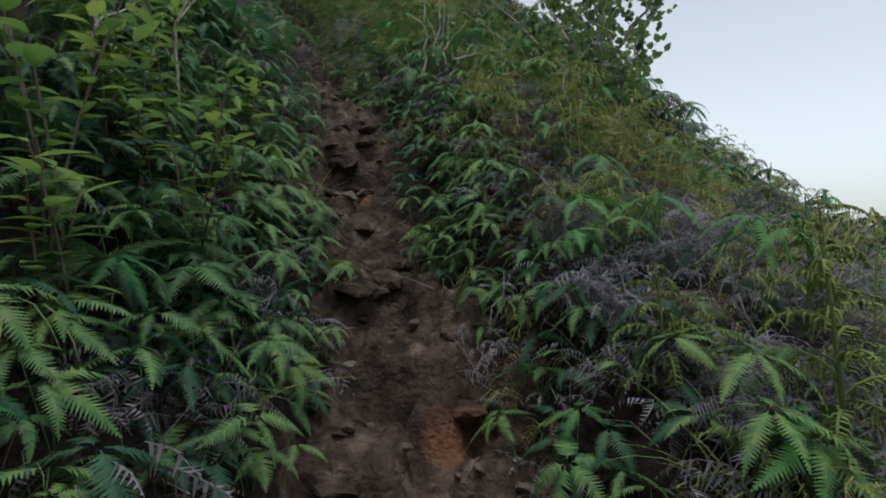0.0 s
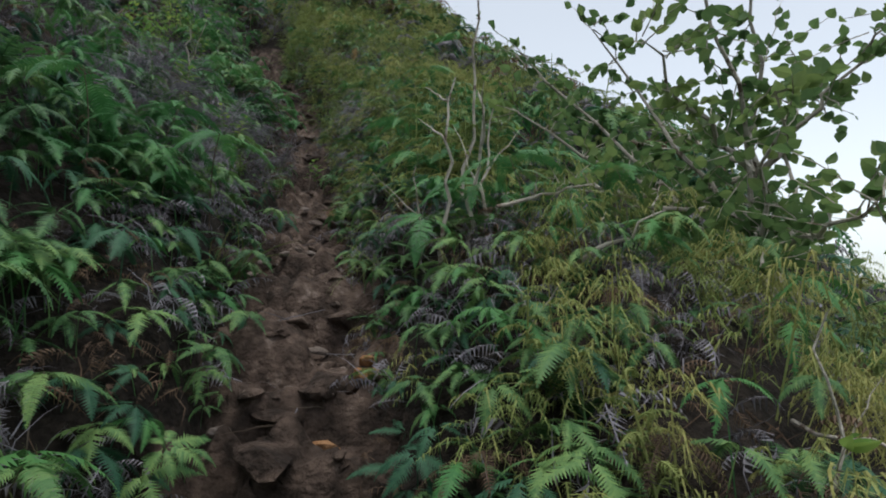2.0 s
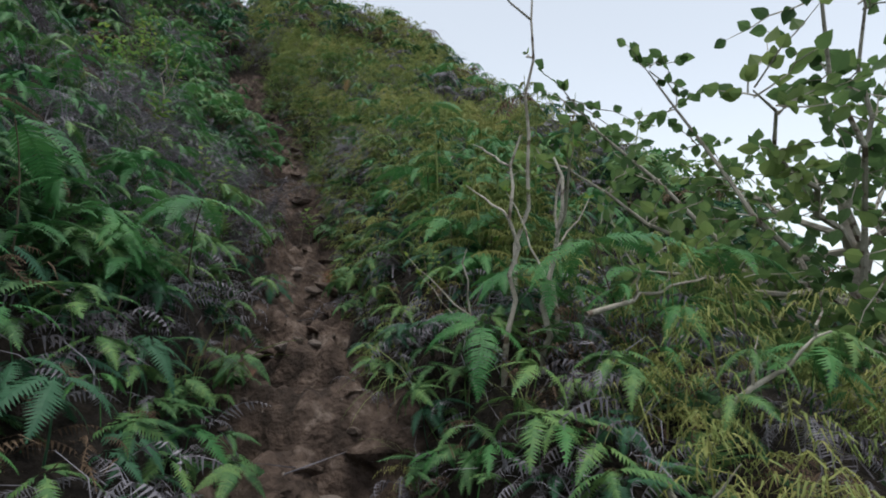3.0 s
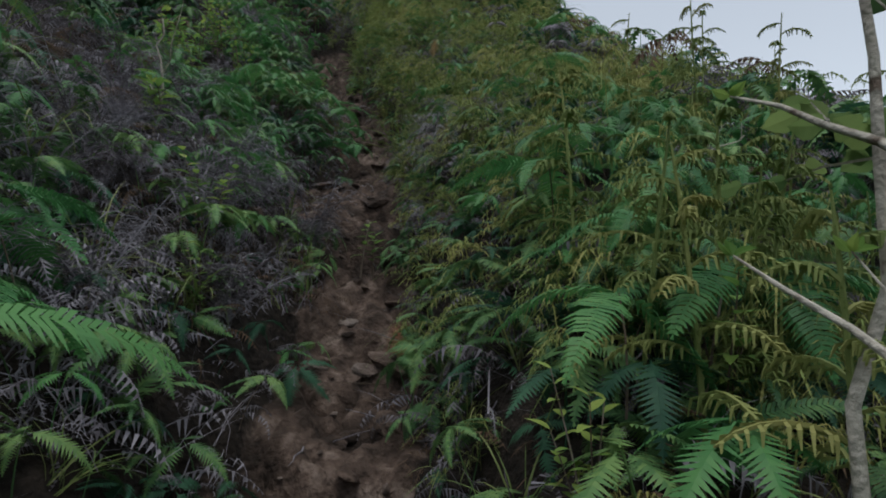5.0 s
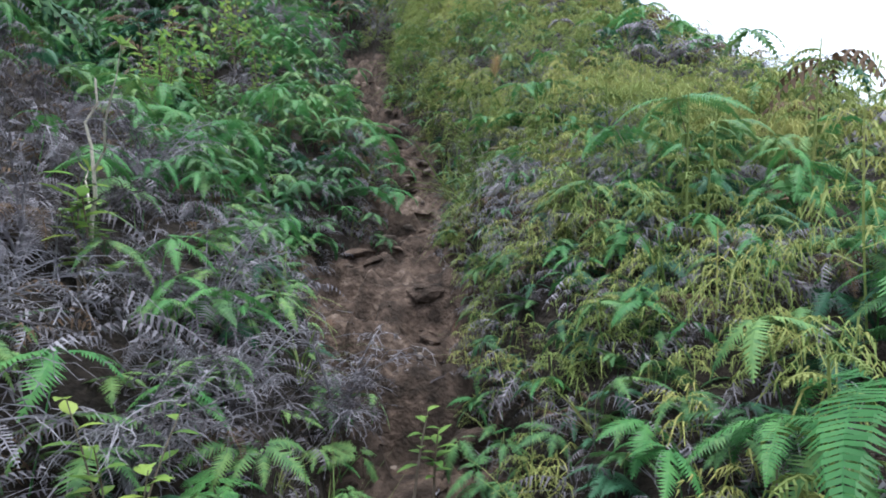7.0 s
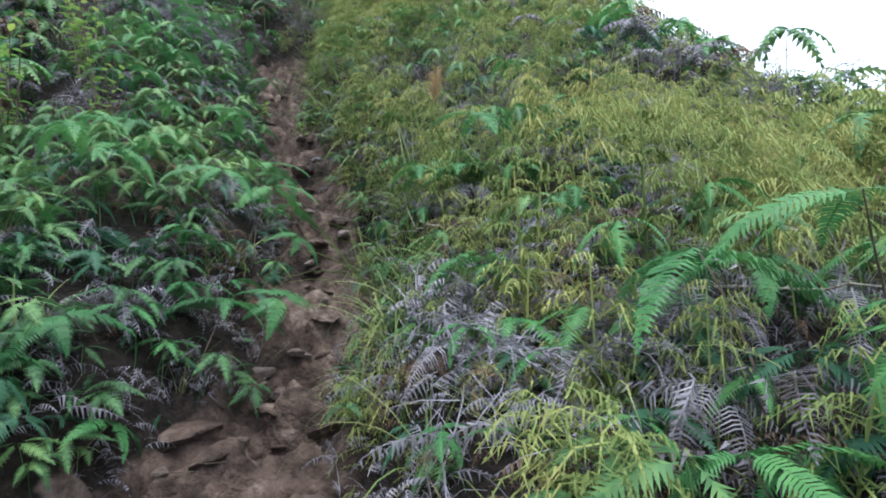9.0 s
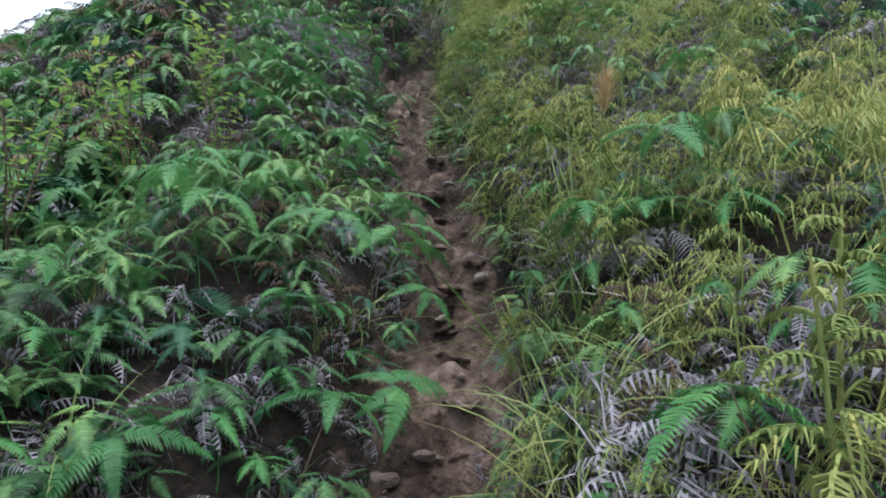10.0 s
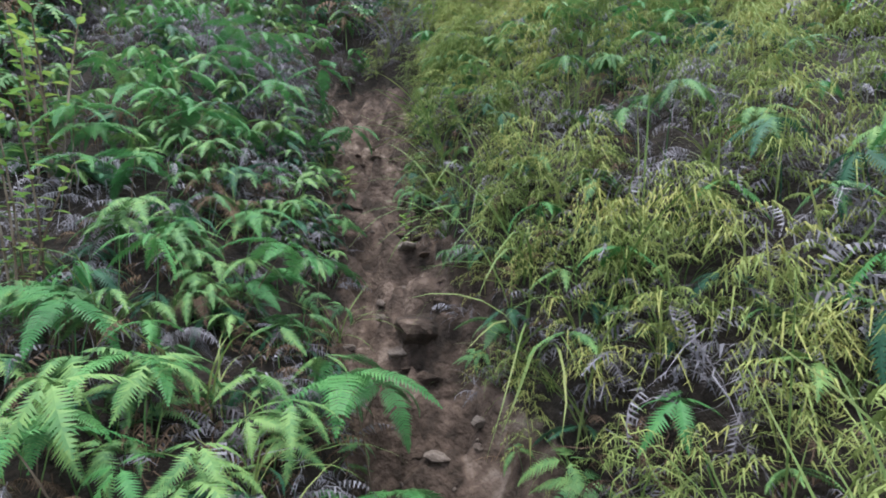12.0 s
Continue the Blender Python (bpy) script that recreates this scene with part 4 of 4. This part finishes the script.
def hillside_tree(x, y):
    rng = random.Random(31)
    root = thing("tree", "small tree with rounded dark green leaves on bare limbs", "tree")
    root.location = (x, y, on_ground(x, y, 0.05))
    trunk = Shape()
    line = crooked(rng, (0, 0, 0), (-0.15, -0.05, 1.3), 6, 0.03)
    trunk.tube(line, [0.05, 0.045, 0.042, 0.04, 0.036, 0.03, 0.022], 8)
    part("trunk", trunk, BARK, root, shade=True)
    ends = [(-1.45, 0.3, 1.0), (-1.0, -0.5, 0.6), (-0.5, -0.9, 0.5), (-0.8, 0.6, 0.8), (-1.3, 0.1, 1.8), (-1.35, -0.1, 1.4), (-1.2, 0.5, 1.2), (-0.9, -0.75, 1.5), (-0.55, -1.1, 1.15), (-0.9, 0.2, 2.0), (-0.35, -0.5, 2.15), (0.3, -0.6, 1.7), (0.35, 0.4, 1.9), (-0.35, -1.3, 0.75), (-1.15, -0.35, 0.95), (-0.4, 0.7, 1.6), (-0.75, -0.9, 2.05)]
    for k, e in enumerate(ends):
        base = line[2 + k % 4]
        bough = crooked(rng, base, e, 7, 0.06)
        limb = Shape()
        limb.tube(bough, [0.018, 0.016, 0.014, 0.012, 0.01, 0.008, 0.006, 0.003], 6)
        leaves = Shape()
        for j in range(2, 8):
            for _ in range(4):
                p = bough[j] + Vector([rng.uniform(-0.02, 0.02) for _ in range(3)])
                d = Vector((rng.uniform(-1, 1), rng.uniform(-1, 1), rng.uniform(-0.5, 0.9))).normalized()
                long = rng.uniform(0.12, 0.34)
                twig = crooked(rng, p, p + d * long, 4, 0.018)
                limb.tube(twig, [0.004, 0.0034, 0.003, 0.0024, 0.0012], 3)
                for q in range(5):
                    t = twig[1 + q % 4]
                    a = (d + Vector((rng.uniform(-1, 1), rng.uniform(-1, 1), rng.uniform(-0.6, 0.8)))).normalized()
                    leaves.leaf(t, a, a.orthogonal().normalized(), rng.uniform(0.045, 0.07), rng.uniform(0.04, 0.058), 0.2, 0.2, 4)
        b = part("limb", limb, BARK, root)
        part("foliage", leaves, TREE_LEAF, b, "rounded dark green leaves")
    return root


tree = hillside_tree(1.55, 5.1)
# Unseen copies added behind the start, to block sky light on the low slope.
for x, y, turn, size in [(-2.6, -2.6, 20, 2.2), (1.9, -2.9, 60, 2.2), (0.9, -4.6, 200, 2.5), (-1.2, -5.2, 120, 2.5), (-4.4, -3.4, 75, 2.0)]:
    copy_thing(tree, pose(x, y, on_ground(x, y, 0.1), 0, 0, turn) @ Matrix.Scale(size, 4))


# ---- stones and clods on the trail ----
def stone_mesh(seed, flat=0.6):
    bm = bmesh.new()
    bmesh.ops.create_icosphere(bm, subdivisions=2, radius=1.0)
    rng = random.Random(seed)
    cuts = [(Vector((rng.uniform(-1, 1), rng.uniform(-1, 1), rng.uniform(-1, 1))).normalized(), rng.uniform(0.5, 0.8)) for _ in range(9)]
    for v in bm.verts:
        for n, d in cuts:
            far = v.co.dot(n) - d
            if far > 0:
                v.co -= n * far * 0.9
        v.co += v.co.normalized() * (noise.noise(v.co * 2.2 + Vector((seed, 0, 0))) * 0.14)
        v.co.z *= flat
    me = bpy.data.meshes.new("stone")
    bm.to_mesh(me)
    bm.free()
    return me


def stones():
    rng = random.Random(14)
    rock = [stone_mesh(k) for k in range(6)]
    for me in rock:
        me.materials.append(STONE)
    clod = [stone_mesh(40 + k, 0.5) for k in range(6)]
    for me in clod:
        me.materials.append(SOIL)
    for k in range(215):
        y = rng.uniform(1.2, 12)
        u = rng.gauss(0, 0.6) * float(half_width(y)) * 1.2
        x = u + float(trail_x(y))
        size = 0.008 + 0.022 * rng.random() ** 3
        ob = new("stone", rng.choice(rock))
        tagged(ob, "small angular stone lying on the soil trail", "stone", "stones on the trail")
        ob.matrix_basis = pose(x, y, on_ground(x, y, 0.0) + size * 0.15, rng.uniform(-20, 20), rng.uniform(-20, 20), rng.uniform(0, 360)) @ Matrix.Diagonal((size, size * rng.uniform(0.6, 1), size, 1))
    for k in range(75):
        y = rng.uniform(1.2, 12)
        u = rng.uniform(-1, 1) * float(half_width(y)) * 1.1
        x, size = u + float(trail_x(y)), rng.uniform(0.028, 0.075)
        ob = new("stone", rng.choice(rock))
        tagged(ob, "flat weathered stone set in the soil trail", "stone", "stones on the trail")
        ob.matrix_basis = pose(x, y, on_ground(x, y, 0.0), rng.uniform(-15, 15), rng.uniform(-15, 15), rng.uniform(0, 360)) @ Matrix.Diagonal((size, size * rng.uniform(0.6, 1), size * 0.7, 1))
    for k in range(90):
        y = rng.uniform(1.2, 12)
        u = rng.uniform(-1.2, 1.2) * float(half_width(y))
        x = u + float(trail_x(y))
        s = Shape()
        s.tube(crooked(rng, (0, 0, 0), (rng.uniform(0.08, 0.22), 0, 0), 4, 0.008), [0.0022, 0.0024, 0.002, 0.0016, 0.0008], 4)
        ob = new("fallen_twig", s.mesh("fallen_twig", DEAD if k % 2 else TWIG))
        tagged(ob, "thin dry twig fallen on the soil trail", "twig", "twigs on the trail")
        ob.matrix_basis = pose(x, y, on_ground(x, y, 0.0) + 0.008, 0, rng.uniform(-25, 5), rng.uniform(0, 360))
    for k in range(240):
        y = rng.uniform(1.2, 12.2)
        u = rng.uniform(-1.15, 1.15) * float(half_width(y))
        x, size = u + float(trail_x(y)), 0.03 + 0.1 * rng.random() ** 2
        ob = new("soil_clod", rng.choice(clod))
        tagged(ob, "lump of red-brown soil trodden into the trail", "soil clod", "clods on the trail")
        ob.matrix_basis = pose(x, y, on_ground(x, y, 0.0) - size * rng.uniform(0.12, 0.42), rng.uniform(-25, 25), rng.uniform(-25, 25), rng.uniform(0, 360)) @ Matrix.Diagonal((size, size * rng.uniform(0.5, 0.9), size * rng.uniform(0.5, 0.9), 1))
    for x, y, size in [(-2.2, 9.66, 0.23), (-1.34, 6.62, 0.19), (-0.82, 4.75, 0.16), (-0.55, 4.45, 0.13), (-0.45, 3.1, 0.16), (-0.6, 3.62, 0.15), (-0.3, 2.75, 0.14), (-2.75, 10.5, 0.17), (-2.12, 9.45, 0.13), (-2.25, 9.78, 0.09), (-1.35, 6.75, 0.13), (-1.22, 6.7, 0.08), (-0.62, 4.32, 0.1), (-0.78, 4.55, 0.09), (-0.5, 3.85, 0.09), (-0.3, 2.6, 0.08), (-0.2, 2.35, 0.07), (-0.45, 3.2, 0.09), (-1.62, 7.75, 0.13), (-1.5, 7.3, 0.1), (-2.0, 8.95, 0.09), (-2.7, 10.35, 0.1), (-1.0, 5.1, 0.07), (-3.1, 11.0, 0.09), (-0.55, 3.55, 0.08), (-0.68, 4.75, 0.08)]:
        ob = new("soil_clod", rng.choice(clod))
        tagged(ob, "rounded lump of red-brown soil on the trail", "soil clod", "clods on the trail")
        ob.matrix_basis = pose(x, y, on_ground(x, y, 0.0) - size * 0.1, rng.uniform(-15, 15), rng.uniform(-15, 15), rng.uniform(0, 360)) @ Matrix.Diagonal((size, size * rng.uniform(0.7, 1), size, 1))

    ochre = [stone_mesh(60 + k, 0.5) for k in range(3)]
    for me in ochre:
        me.materials.append(OCHRE)
    for k, (x, y, size) in enumerate([(-0.44, 3.9, 0.1), (-0.4, 4.02, 0.08), (-0.5, 4.0, 0.07), (-0.47, 3.78, 0.07), (-0.42, 4.14, 0.06)]):
        ob = new("soil_clod", ochre[k % 3])
        tagged(ob, "lump of ochre-orange soil at the trail edge", "soil clod", "ochre clods on the trail")
        ob.matrix_basis = pose(x, y, on_ground(x, y, 0.0) - size * 0.15, 10 * k, 12 - 8 * k, 70 * k) @ Matrix.Diagonal((size, size * 0.8, size, 1))


stones()


# ---- woods across the valley ----
def far_woods():
    rng = random.Random(3)
    crowns = []
    for k in range(4):
        s = Shape()
        for j in range(60):
            a, b = rng.uniform(0, 2 * math.pi), rng.uniform(-0.3, 1.4)
            r = rng.uniform(0.65, 1.0) * (1 + 0.25 * math.sin(3 * a + k))
            p = Vector((math.cos(a) * math.cos(b) * r * 3.2, math.sin(a) * math.cos(b) * r * 3.2, math.sin(b) * r * 3.0 + 3.5))
            d = Vector((rng.uniform(-1, 1), rng.uniform(-1, 1), rng.uniform(-0.6, 0.6))).normalized()
            s.leaf(p, d, d.orthogonal().normalized(), rng.uniform(1.0, 2.0), rng.uniform(0.8, 1.4), 0.2, 0.3, 2)
        s.tube([Vector((0, 0, -4)), Vector((0.1, 0, 1)), Vector((0, 0.1, 4))], [0.3, 0.25, 0.1], 5)
        crowns.append(s.arrays())
    spots = []
    for k in range(170):
        az, r = radians(rng.uniform(-100, 100)), rng.uniform(80, 150)
        ridge = 0.2 + 0.05 * r + 3.0 * math.sin(az * 5.0) - 7 + max(0, (r - 115) * 0.02)
        spots.append((rng.randrange(4), pose(math.sin(az) * r, math.cos(az) * r, ridge - rng.uniform(0, 9), 0, 0, rng.uniform(0, 360)) @ Matrix.Scale(rng.uniform(0.8, 1.5), 4)))
    weave("far_woods", crowns, spots, FAR_LEAF, "dark green wooded ridge across the valley", "woods")


far_woods()
